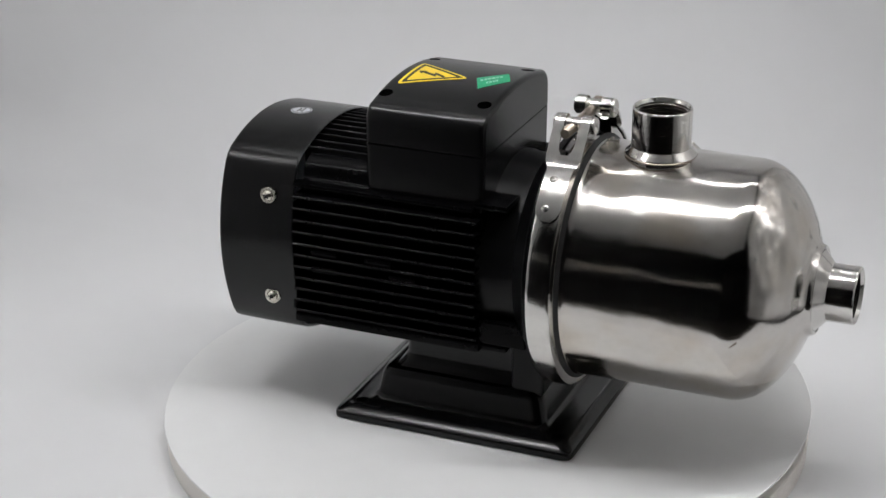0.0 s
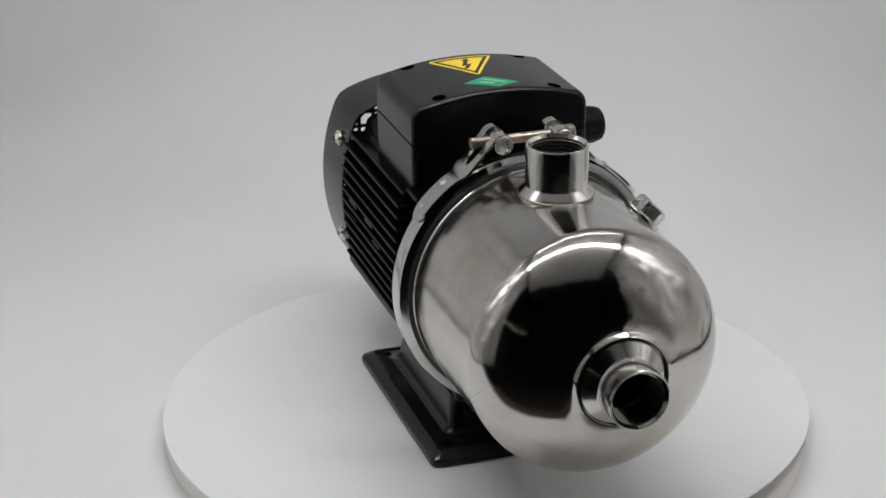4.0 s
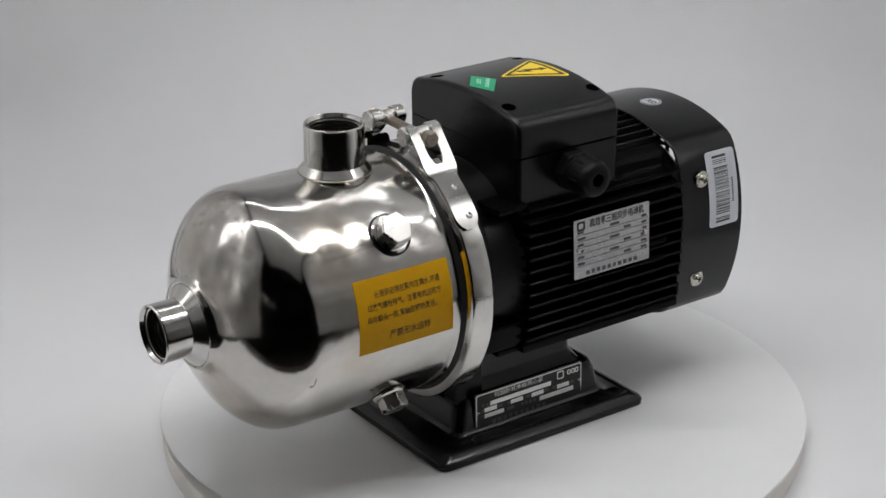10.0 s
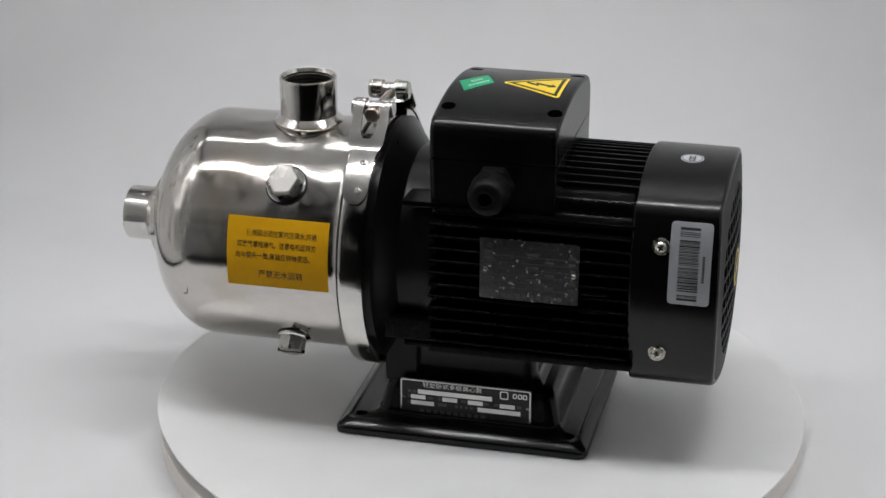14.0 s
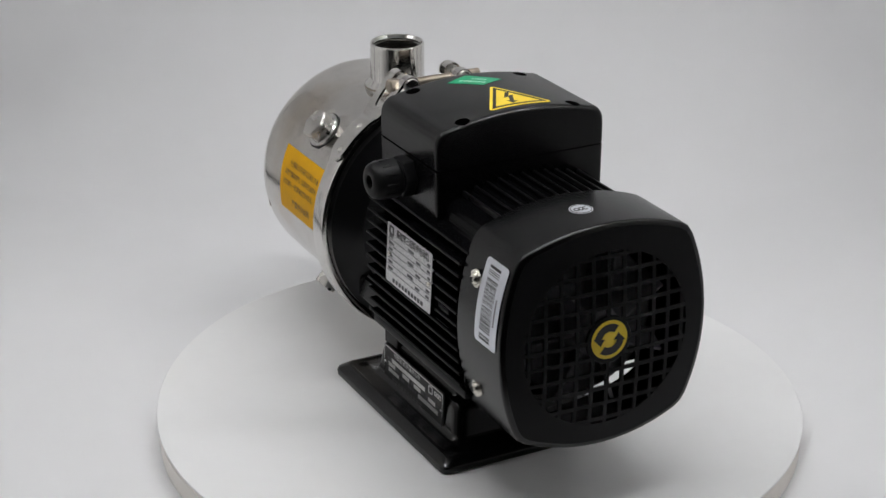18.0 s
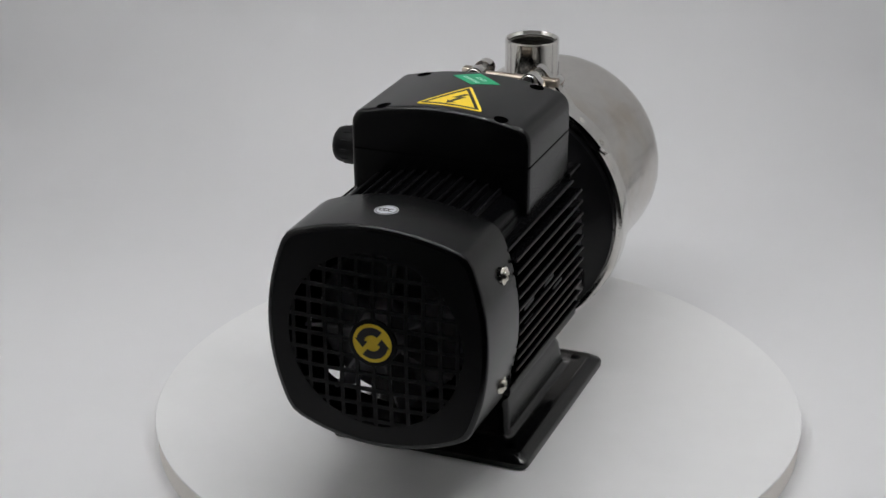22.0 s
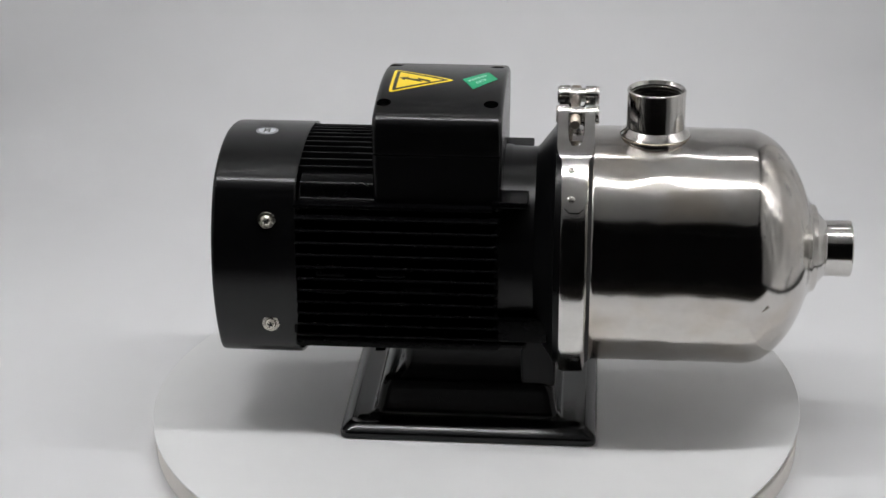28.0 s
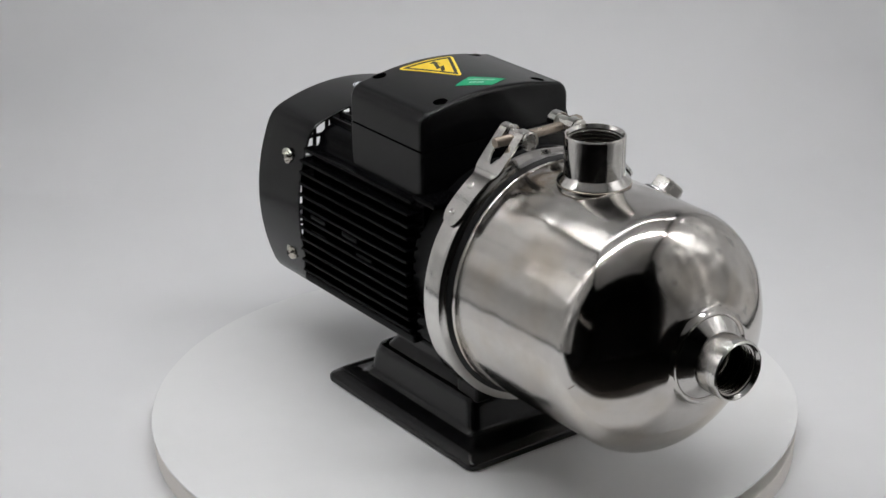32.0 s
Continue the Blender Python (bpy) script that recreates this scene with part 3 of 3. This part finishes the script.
    for s, mm_ in ((1, OUT_B), (-1, OUT_A)):
        for h in (38.5, -36.5):
            pan_screw(cover, at(-134, s * (cover_side(h) + 0.4), AX + h) @ mm_ @ pose(0, 0, 0, 20 + h, 0, 0))
    # round mark on top
    top = lambda x, y, z: (x, y, AX + 75.2 - (y / 61) ** 2 * 12.7 - 0.1 + z)
    disc = [(-144 + 7.6 * math.cos(2 * math.pi * k / 32), 3 + 7.6 * math.sin(2 * math.pi * k / 32)) for k in range(32)]
    mark = part("round_mark", onto(mm_prism(disc, -0.1, 0.3), top), PAPER, cover, "round white certification sticker")
    lines = bmesh.new()
    rim = lambda r: [(-144 + r * math.cos(2 * math.pi * k / 32), 3 + r * math.sin(2 * math.pi * k / 32)) for k in range(32)]
    rings_mm(lines, rim(6.9), rim(6.4), 0.42)
    for cy in (6.2, 3.2, 0.2):
        arc = [radians(a) for a in range(40, 321, 20)]
        o = [(-144 + 2.3 * math.sin(a), cy - 1.9 * math.cos(a)) for a in arc]
        i = [(-144 + 1.5 * math.sin(a), cy - 0.9 * math.cos(a)) for a in arc]
        rings(lines, [[(x, y, z) for x, y in o + i[::-1]] for z in (0.31, 0.42)])
    part("mark_print", onto(lines, top), INK, mark)
    # bar code sticker on the nameplate side
    side = lambda x, y, z: (x, cover_side(y) + 0.1 + z, AX + y)
    code = part("barcode_sticker", onto(fan_fill(rect(-166.4, -139.6, 1.5, 54.8, 3.0, 4), 0, 0.35, range(4, 54, 4)), side), PAPER, cover, "silvery white barcode sticker with black print")
    random.seed(11)
    bars = bmesh.new()

    def stroke(x0, x1, y, w):
        rings(bars, [[(px, py, z) for px, py in rect(x0, x1, y, y + w)] for z in (0.36, 0.45)])

    for y, w in ((4.4, 1.5), (6.6, 0.4), (7.4, 0.7), (46.0, 0.4), (47.2, 0.5), (48.4, 0.4), (50.0, 1.6)):
        stroke(-158.4, -145.6, y, w)
    y = 10.6
    while y < 44:
        w = random.choice((0.3, 0.3, 0.5, 0.8))
        if not 26.0 < y < 27.6:
            stroke(-158.6, -145.6, y, w)
        y += w + random.choice((0.35, 0.5, 0.75))
    for k in range(11):
        stroke(-162.4, -160.8, 17.5 + k * 1.6, 1.0)
    tagged(part("barcode", onto(bars, side), BAR_INK, code), kind="stuff")
    # the fan behind the grille
    fan = part("fan", lathe([(-167, 0.01), (-167, 13), (-164, 16), (-146, 18), (-145, 49), (-142, 51), (-142, 0.01)], at(0, 0, AX - 1), 40), FAN_GREY, pump, "grey plastic cooling fan behind the grille")
    blade = None
    for k in range(7):
        turn = at(0, 0, AX - 1) @ pose(0, 0, 0, k * 360 / 7 + 8, 0, 0)
        if not blade:
            blade = part("blade", block(-10, 10, -1.2, 1.2, 16, 52, 0.8, 2, m=at(-155, 0, 0, 0, 0, 24)), FAN_GREY, fan)
            blade.matrix_basis = turn
        else:
            again(blade, turn)


def terminal_box(pump):
    x0, x1 = -64.5, 20.5
    xm = (x0 + x1) / 2
    body = rings(bmesh.new(), [[Vector((x * MM, y * MM, z * MM)) for x, y in rect(x0 + i, x1 - i, -62 + i, 62 - i, 4, 4)] for z, i in ((164, 1.2), (166, 0.4), (202.6, 0), (203.0, 0.8))])
    box = part("terminal_box", body, PLASTIC, pump, "black plastic terminal box on the motor")

    def section(x, i):
        """The lid's outline across the box, drawn in by i at its ends."""
        w = 62 - i
        side = [(w, 203.4 + 0.8), (w, lid_z(w) - 8.0 - i)]
        top = lid_z(w - 10) - i
        for k in range(1, 6):
            a = radians(90 * k / 6)
            side.append((w - 10 * (1 - math.cos(a)), side[1][1] + (top - side[1][1]) * math.sin(a)))
        arch = [(y, lid_z(y) - i) for y in [(w - 10) * (1 - 2 * k / 30) for k in range(31)]]
        left = [(-y, z) for y, z in side[::-1]]
        pts = [(w - 0.8, 203.4)] + side + arch + left + [(-w + 0.8, 203.4)]
        return [Vector((x * MM, y * MM, z * MM)) for y, z in pts]

    ends = [(0.0, 3.2), (0.4, 1.9), (1.2, 0.9), (2.4, 0.25), (4.0, 0.0)]
    bm = rings(bmesh.new(), [section(x0 + d, i) for d, i in ends] + [section(xm, 0)] + [section(x1 - d, i) for d, i in ends[::-1]])
    cuts = [lathe([(-9, 0.01), (-9, 4.9), (9, 4.9), (9, 0.01)], at(x, y, lid_z(y)) @ UP, 24) for x in (12.3, -58.3) for y in (-40.7, 40.7)]
    lid = part("lid", carve(bm, cuts), PLASTIC, box, "black arched lid with four recessed screws", 50)
    for x in (12.3, -58.3):
        for y in (-40.7, 40.7):
            part("lid_screw", lathe([(-8.8, 0.01), (-8.8, 3.8), (-6.4, 3.6), (-5.8, 2.5), (-5.8, 0.01)], at(x, y, lid_z(y)) @ UP, 16), RECESS_SHADE, lid)
    fit = lambda x, y, z: (x, y, lid_z(y) + z - 0.1)
    # warning sign
    tri = [(-56.6, -27.5), (-13.5, -3.6), (-56.6, 20.0)]
    sign = part("warning_sticker", onto(fan_fill(rounded(tri, 4.5), 0.0, 0.3), fit), YELLOW_SIGN, lid, "yellow warning triangle with a black lightning bolt")
    edge = bmesh.new()
    c = Vector((-42.2, -3.7))
    shrink = lambda k, r: dense(rounded([tuple(c + (Vector(p) - c) * k) for p in tri], r), 5)
    rings_mm(edge, shrink(0.86, 1.2), shrink(0.70, 0.8), 0.42)
    part("border", onto(edge, fit), INK, sign)
    zig = ((1.6, 10), (-3.8, 0.4), (0.0, 1.6), (-2.9, -6.6), (-4.8, -5.4), (-3.4, -12), (1.8, -8.6), (-0.6, -7.8), (4.6, 4.2), (0.9, 3.0), (5.0, 10.4))
    bolt = [(-40 + 0.95 * u, -3.7 - r) for r, u in zig]
    part("lightning_bolt", onto(mm_prism(bolt, 0.3, 0.42), fit), INK, sign)
    # inspection sticker
    g = [(7.2, 17.8), (14.6, 0.4), (-0.9, -19.4), (-9.0, -1.2)]
    green = part("inspection_sticker", onto(fan_fill(g, 0.0, 0.3), fit), GREEN, lid, "green inspection sticker with pale print")
    u, v = (Vector(g[3]) - Vector(g[0])).normalized(), (Vector(g[1]) - Vector(g[0])).normalized()
    o = Vector(g[0])
    pr = bmesh.new()
    random.seed(6)
    for a, b, w, h in ((9, 11, 4, 3.2), (14, 11.5, 4, 3.2), (5, 4.5, 2.2, 2.8), (8, 4.5, 2.2, 2.8), (11, 4.6, 2.2, 2.8), (14, 4.6, 2.2, 2.8), (17, 4.8, 2.2, 2.8), (20, 4.9, 2.2, 2.8)):
        p = [o + u * (a + du) + v * (b + dv) for du, dv in ((0, 0), (w, 0), (w, h), (0, h))]
        q = [o + u * (a + du) + v * (b + dv) for du, dv in ((0.7, 0.7), (w - 0.7, 0.7), (w - 0.7, h - 0.7), (0.7, h - 0.7))]
        rings_mm(pr, [tuple(k) for k in p], [tuple(k) for k in q], 0.4)
    tagged(part("sticker_print", onto(pr, fit), PALE_INK, green), kind="stuff")
    # cable gland
    m = at(-23.5, 61.5, 188.5) @ OUT_B
    gland = part("cable_gland", lathe([(3.0, 0.01), (3.0, 11.5), (9, 11.5), (10, 12.6), (12, 13.4), (24, 12.6), (27.5, 11.4), (29, 9.5), (29.4, 6.5), (29.0, 4.6), (24, 4.4), (20, 0.01)], m, 32), PLASTIC_MATT, box, "black plastic cable gland")
    hexa = [(14.2 * math.cos(radians(60 * k)), 14.2 * math.sin(radians(60 * k))) for k in range(6)]
    part("gland_nut", rings(bmesh.new(), [[m @ Vector((x * MM, a * s * MM, b * s * MM)) for a, b in rounded(hexa, 1.2, 2)] for x, s in ((0.2, 0.97), (0.8, 1), (7, 1), (8, 0.95))]), PLASTIC_MATT, gland)
    for k in range(12):
        part("grip_rib", block(12.5, 22, 12.2, 13.35, -0.8, 0.8, 0.4, 1, m=m @ pose(0, 0, 0, k * 30, 0, 0)), PLASTIC_MATT, gland)


def dense(poly, n):
    """The polygon with each edge cut into n."""
    out = []
    for p, q in zip(poly, poly[1:] + poly[:1]):
        k = max(1, min(n, int(math.dist(p, q) / 3) + 1))
        out += [(p[0] + (q[0] - p[0]) * i / k, p[1] + (q[1] - p[1]) * i / k) for i in range(k)]
    return out


def fan_fill(poly, z0, z1, cuts=range(-24, 20, 6)):
    """A slab over a convex polygon, cut into strips across y so that it can bend."""
    bm = mm_prism(dense(poly, 8), z0, z1)
    for y in cuts:
        bmesh.ops.bisect_plane(bm, geom=bm.verts[:] + bm.edges[:] + bm.faces[:], plane_co=(0, y, 0), plane_no=(0, 1, 0))
    return bm


def spaced(prof, step):
    """The profile with its long stretches cut up."""
    out = []
    for p, q in zip(prof, prof[1:]):
        n = max(1, int(math.dist(p, q) / step))
        out += [(p[0] + (q[0] - p[0]) * i / n, p[1] + (q[1] - p[1]) * i / n) for i in range(n)]
    return out + prof[-1:]


def dented(bm):
    """Shallow hammer and weld distortion of the sheet metal, strongest round the outlet and the plugs."""
    for v in bm.verts:
        p = Vector((v.co.x / MM, v.co.y / MM, v.co.z / MM - AX))
        rad = Vector((0, p.y, p.z)).length
        if p.x < 86 or rad < 34:
            continue
        near = max(math.exp(-((p - Vector((121, 0, 81))).length / 56) ** 2), math.exp(-((p - Vector((125, 60, 54))).length / 44) ** 2))
        d = 0.28 * noise.noise(p * 0.028) + 0.09 * noise.noise(p * 0.08) + 0.015 * noise.noise(p * 0.2) + near * (0.8 * noise.noise(p * 0.065) + 0.26 * noise.noise(p * 0.14) + 0.06 * noise.noise(p * 0.3))
        turn = math.degrees(math.atan2(p.z, p.y))
        off = max(85.4 - p.x, p.x - 156.0, (-8.6 - turn) * 1.4, (turn - 25.8) * 1.4)
        d *= min(1.0, max(0.0, off / 10 - 0.2))  # the sheet is true under the label
        v.co += (Vector((max(0.0, (p.x - 184) / 48) * rad * 0.6, p.y, p.z)).normalized()) * d * MM
    return bm


def pump_head(pump):
    ax = at(0, 0, AX)
    R, xs, xe = 80.6, 184.0, 231.5
    prof = [(62, 60), (62, 84.5), (66, 84.5), (69, 83), (75, 82.8), (78.4, 82.5), (79.4, 81.7), (80.4, 81.0), (81.6, R + 0.1), (83, R), (120, R), (160, R), (xs, R)]
    for k in range(1, 25):
        a = radians(90 * k / 24)
        r = R * math.cos(a) ** (2 / 1.93)
        if r < 34:
            break
        prof.append((xs + (xe - xs) * math.sin(a) ** (2 / 1.93), r))
    prof += [(xe - 3.6, 32.6), (xe - 2.8, 31.4), (xe - 1.6, 30.5), (xe + 0.4, 29.8), (xe + 1.0, 29.2), (xe + 1.1, 28.0), (xe + 0.6, 27.0), (xe - 1.2, 26.4), (xe - 1.2, 18.5), (xe - 4, 16.5)]
    prof = spaced(prof, 3.0)
    head = part("pump_casing", dented(lathe(prof, ax, 220)), STEEL, pump, "polished stainless steel pump casing with a domed end", 28, flat=False)
    # scratches in the polish
    for x, ang, r, turn, length in ((195, -171, 78.9, 35, 6.0), (187, -15.5, 80.6, 80, 5.0), (189, -18, 80.5, 10, 3.0)):
        lean = math.degrees(math.asin(min(1.0, max(0.0, (x - xs) / (xe - xs)))))
        m = ax @ pose(0, 0, 0, ang - 90, 0, 0) @ at(x, 0, r) @ pose(0, 0, 0, 0, lean, 0) @ pose(0, 0, 0, 0, 0, turn)
        part("scratch", block(-length / 2, length / 2, -0.16, 0.16, -0.5, 0.05, 0, m=m), STEEL_DARK, head, "dark scratch in the polish")
    # threaded sockets
    def socket(name, m, r, length, flare, label, cone=0.0):
        inner = r - 2.7
        prof = [(-6, flare - 0.3), (-0.6, flare - 0.1), (0.1, flare), (0.7, flare - 0.2), (4.2 + cone, r + 0.6), (5.0 + cone, r)]
        prof += [(length - 1, r), (length - 0.2, r - 0.5), (length, r - 1.0), (length - 0.2, r - 1.4), (length - 2.4, inner)]
        z = length - 2.4
        turns = [(z, inner)]
        for k in range(9):
            turns += [(z - 1.1, inner), (z - 1.45, inner - 0.85), (z - 2.0, inner - 0.85), (z - 2.35, inner)]
            z -= 2.45
        turns += [(z - 1, inner - 0.8), (-14, inner - 0.8)]
        # Dark bands put the shade between the ridges into the colour.
        roots = bmesh.new()
        for k in range(9):
            z = length - 2.5 - 2.45 * k
            lathe([(z + (0.2 if k else 0.0), inner - 0.12), (z - 0.98, inner - 0.12)], m, 48, bm=roots)
        ob = part(name, lathe(prof, m, 64), STEEL_BRIGHT, pump, label, 25)
        part("thread", lathe(turns, m, 64), STEEL_THREAD, ob, "machined inner pipe thread", 20)
        part("thread_root", roots, THREAD_SHADE, ob, "dark band painted as shade in the roots of the thread", 20)
        # Ring coloured dark to give the dark reflection under the flare.
        part("foot_ring", lathe([(-1.4, flare - 0.3), (-1.2, flare + 0.3), (-0.5, flare + 0.4), (0.0, flare - 0.1)], m, 64), STEEL_DARK, ob, "dark ring painted as a reflection at the foot of the socket")
        part("bore", lathe([(-6, inner - 0.9), (-30, inner - 0.9), (-30, 0.01)], m, 32), RECESS_SHADE, ob)
        return ob

    socket("outlet_socket", at(121, 0, 201.3) @ UP, 19.7, 31.4, 23.8, "bright steel threaded outlet socket")
    socket("inlet_socket", at(231.7, 0, AX), 19.3, 25.5, 27.0, "bright steel threaded inlet socket", 2.6)
    # vent and drain plugs
    for ang, roll_, big in ((42.3, 8, 0.92), (-46.5, 30, 0.76)):
        m = ax @ pose(0.119, 0, 0, ang, 0, 0) @ OUT_B @ at(R - 3, 0, 0)
        plug = part("hex_plug", lathe([(0, 15.2 * big), (4.4, 14.6 * big), (5.4, 13.4 * big), (5.6, 0.01)], m, 40), STEEL_BRIGHT, pump, "steel hexagonal plug on a round seat")
        hexa = [(12.4 * big * math.cos(radians(60 * k + roll_)), 12.4 * big * math.sin(radians(60 * k + roll_))) for k in range(6)]
        part("hex_head", rings(bmesh.new(), [[m @ Vector((x * MM, a * s * MM, b * s * MM)) for a, b in rounded(hexa, 0.8, 2)] for x, s in ((5.6, 1), (13.6, 1), (14.8, 0.9), (14.9, 0.01))]), STEEL_SATIN, plug)
        part("gasket", lathe([(2.0, 14.8 * big), (2.0, 15.6 * big), (3.2, 15.6 * big), (3.2, 14.6 * big)], m, 32), RUBBER, plug)
        # A raised dark bar is painted as the shade in a slot.
        if big < 0.8:
            part("slot", block(13, 15.1, -9.5, 9.5, -0.9, 0.9, 0, m=m), RECESS_SHADE, plug)
    # yellow label wrapped on the casing
    a0, a1 = -8.6, 25.8
    wrap = lambda x, y, z: (x, (R + z) * math.cos(radians(y)), AX + (R + z) * math.sin(radians(y)))
    label = part("instruction_label", onto(mm_sheet(85.4, 156.0, a0, a1, 0.05, 0.3, 2, 24), wrap), YELLOW, pump, "yellow instruction label with black Chinese print")
    per = (a1 - a0) / 46.0
    for text, cx, row, width, size in (("使用前必须在泵内注满水,并通", 118.0, 35.5, 49, 4.6), ("过放气螺栓排气。注意电机运转方", 121.2, 28.3, 55, 4.6), ("向与箭头一致,泵轴应转动灵活。", 122.6, 20.9, 52, 4.6), ("严禁无水运转", 118.5, 8.8, 31, 5.6)):
        part("print", onto(lettering(text, size, width, 0.045), lambda x, y, z: wrap(cx - x, a0 + (row + y) * per, 0.36)), INK, label)


def clamp(pump):
    ax = at(0, 0, AX)
    ring = lathe([(59.2, 84), (59.2, 87.2), (60.0, 89.2), (62.0, 90), (74, 90), (76, 89.2), (77.2, 86.6), (77.4, 84)], ax, 120, arc=(110, 430))
    band = part("clamp_band", ring, STEEL_BRIGHT, pump, "polished steel clamp band round the flange", 25)
    # Black ring stands in for dark reflections in the steel groove.
    part("groove_ring", lathe([(76.0, 83.4), (77.4, 84.2), (78.3, 83.7), (78.9, 82.8), (79.6, 81.9), (80.2, 80.7)], ax, 120), RUBBER, pump, "black ring painted as shade in the groove beside the clamp")
    xc = 68.2
    for s in (1, -1):
        way = []  # along the strap: y, height, outward normal
        for k in range(15):
            a = radians(34 + 26 * k / 14)
            way.append((90.6 * math.cos(a), 90.6 * math.sin(a), math.cos(a), math.sin(a)))
        shoulder = len(way)
        n0 = radians(40.8)
        tx, ty = 20.5 + 4.9 * math.cos(n0), 99.6 + 4.9 * math.sin(n0)
        for k in range(1, 10):
            u = k / 9
            a = radians(60) + (n0 - radians(60)) * min(1, u * 3)
            way.append((way[14][0] * (1 - u) + tx * u, way[14][1] * (1 - u) + ty * u, math.cos(a), math.sin(a)))
        fork = shoulder + 1
        for k in range(1, 13):
            a = n0 + radians(205) * k / 12
            way.append((20.5 + 4.9 * math.cos(a), 99.6 + 4.9 * math.sin(a), math.cos(a), math.sin(a)))

        def path(k):
            y, z, a, b = way[k]
            return Vector((y, z)), Vector((a, b))

        def strip(xa, xb, k0, k1):
            loops = []
            for k in range(k0, k1 + 1):
                p, nn = path(k)
                loops.append([Vector((x * MM, s * (p.x + nn.x * d) * MM, (AX + p.y + nn.y * d) * MM)) for x, d in ((xa(k), 0), (xb(k), 0), (xb(k), 1.7), (xa(k), 1.7))])
            return rings(bmesh.new(), loops)

        def half_width(k):
            """Rounded at the welded end, then a narrow strap that widens to the fork."""
            return (3.2, 6.3, 7.8, 8.5)[k] if k < 4 else (8.5, 9.0, 10.6, 11.9, 12.2)[max(0, min(4, k - 12))]

        inner = lambda k: (2.6, 4.4, 5.2, 5.4)[min(3, max(0, k - fork))]
        last = len(way) - 1
        bm = merge(strip(lambda k: xc - half_width(k), lambda k: xc + half_width(k), 0, fork), strip(lambda k: xc - 12.2, lambda k: xc - inner(k), fork, last), strip(lambda k: xc + inner(k), lambda k: xc + 12.2, fork, last))
        br = part("clamp_bracket", bm, STEEL_BRIGHT, pump, "bright steel forked bracket spot-welded to the clamp band", 25, flat=False)
        for k in (3, 10):
            p, nn = path(k)
            part("weld_dimple", lathe([(0, 2.6), (0.5, 1.8), (0.6, 1.2), (-0.4, 0.01)], at(xc - 2, s * (p.x + nn.x * 1.8), AX + p.y + nn.y * 1.8) @ pose(0, 0, 0, math.degrees(math.atan2(nn.y, s * nn.x)), 0, 0) @ OUT_B, 14), STEEL_SATIN, br)
        # the pin that the fork's ends are rolled round
        pin = part("pin", lathe([(xc - 13.6, 0.01), (xc - 13.6, 5.2), (xc - 13.0, 5.8), (xc - 11.4, 5.8), (xc - 11.2, 4.8), (xc + 11.2, 4.8), (xc + 12.4, 5.4), (xc + 12.6, 6.2), (xc + 14.2, 6.2), (xc + 14.7, 5.7), (xc + 14.7, 0.01)], at(0, s * 20.5, AX + 99.6), 24), STEEL_SATIN, pump, "steel cross pin of the clamp")
    bolt = part("clamp_bolt", lathe([(-38, 0.01), (-38, 2.9), (-37.4, 3.3), (26, 3.3), (26, 0.01)], at(xc - 1, 0, AX + 98.2) @ OUT_B, 20), STEEL_DARK, pump, "brownish threaded clamp bolt across the gap")
    hexa = [(5.6 * math.cos(radians(60 * k)), 5.6 * math.sin(radians(60 * k))) for k in range(6)]
    m = at(xc - 1, 0, AX + 98.2) @ OUT_B
    part("nut", rings(bmesh.new(), [[m @ Vector((x * MM, a * k * MM, b * k * MM)) for a, b in rounded(hexa, 0.8, 2)] for x, k in ((26, 1), (32, 1), (33, 0.85))]), STEEL_DARK, bolt)
    part("thread", lathe([(-38 + 0.5 * k, 3.3 + (0.25 if k % 2 else -0.1)) for k in range(40)], m, 16), STEEL_DARK, bolt)


def make_pump():
    pump = tagged(new("water_pump"), "black and stainless steel electric water pump standing on a turntable", "pump")
    pump_base(pump)
    motor(pump)
    fan_cover(pump)
    terminal_box(pump)
    pump_head(pump)
    clamp(pump)
    return pump


TURNTABLE = make_turntable()
PUMP = make_pump()


def motions():
    """The turntable turns clockwise by about twelve degrees a second and carries the pump."""
    turn = [338.6, 326.42, 314.24, 302.07, 289.65, 277.64, 265.57, 253.42, 241.11, 228.71, 216.42, 204.34, 192.15, 179.67, 167.26, 154.96, 142.64, 130.36, 118.19, 105.98, 93.91, 81.75, 69.57, 57.42, 44.91, 32.36, 20.31, 8.29, -3.62, -15.5, -27.79, -40.23, -52.92]
    rows_table, rows_pump = [], []
    for t, a in enumerate(turn):
        c = Matrix.Rotation(radians(a), 4, "Z")
        rows_table.append((float(t), c @ Matrix.Translation((0, 0, -0.0018))))
        rows_pump.append((float(t), c @ Matrix.Translation((0, 0.0035, 0.0004))))
    walk(TURNTABLE, rows_table)
    walk(PUMP, rows_pump)


motions()
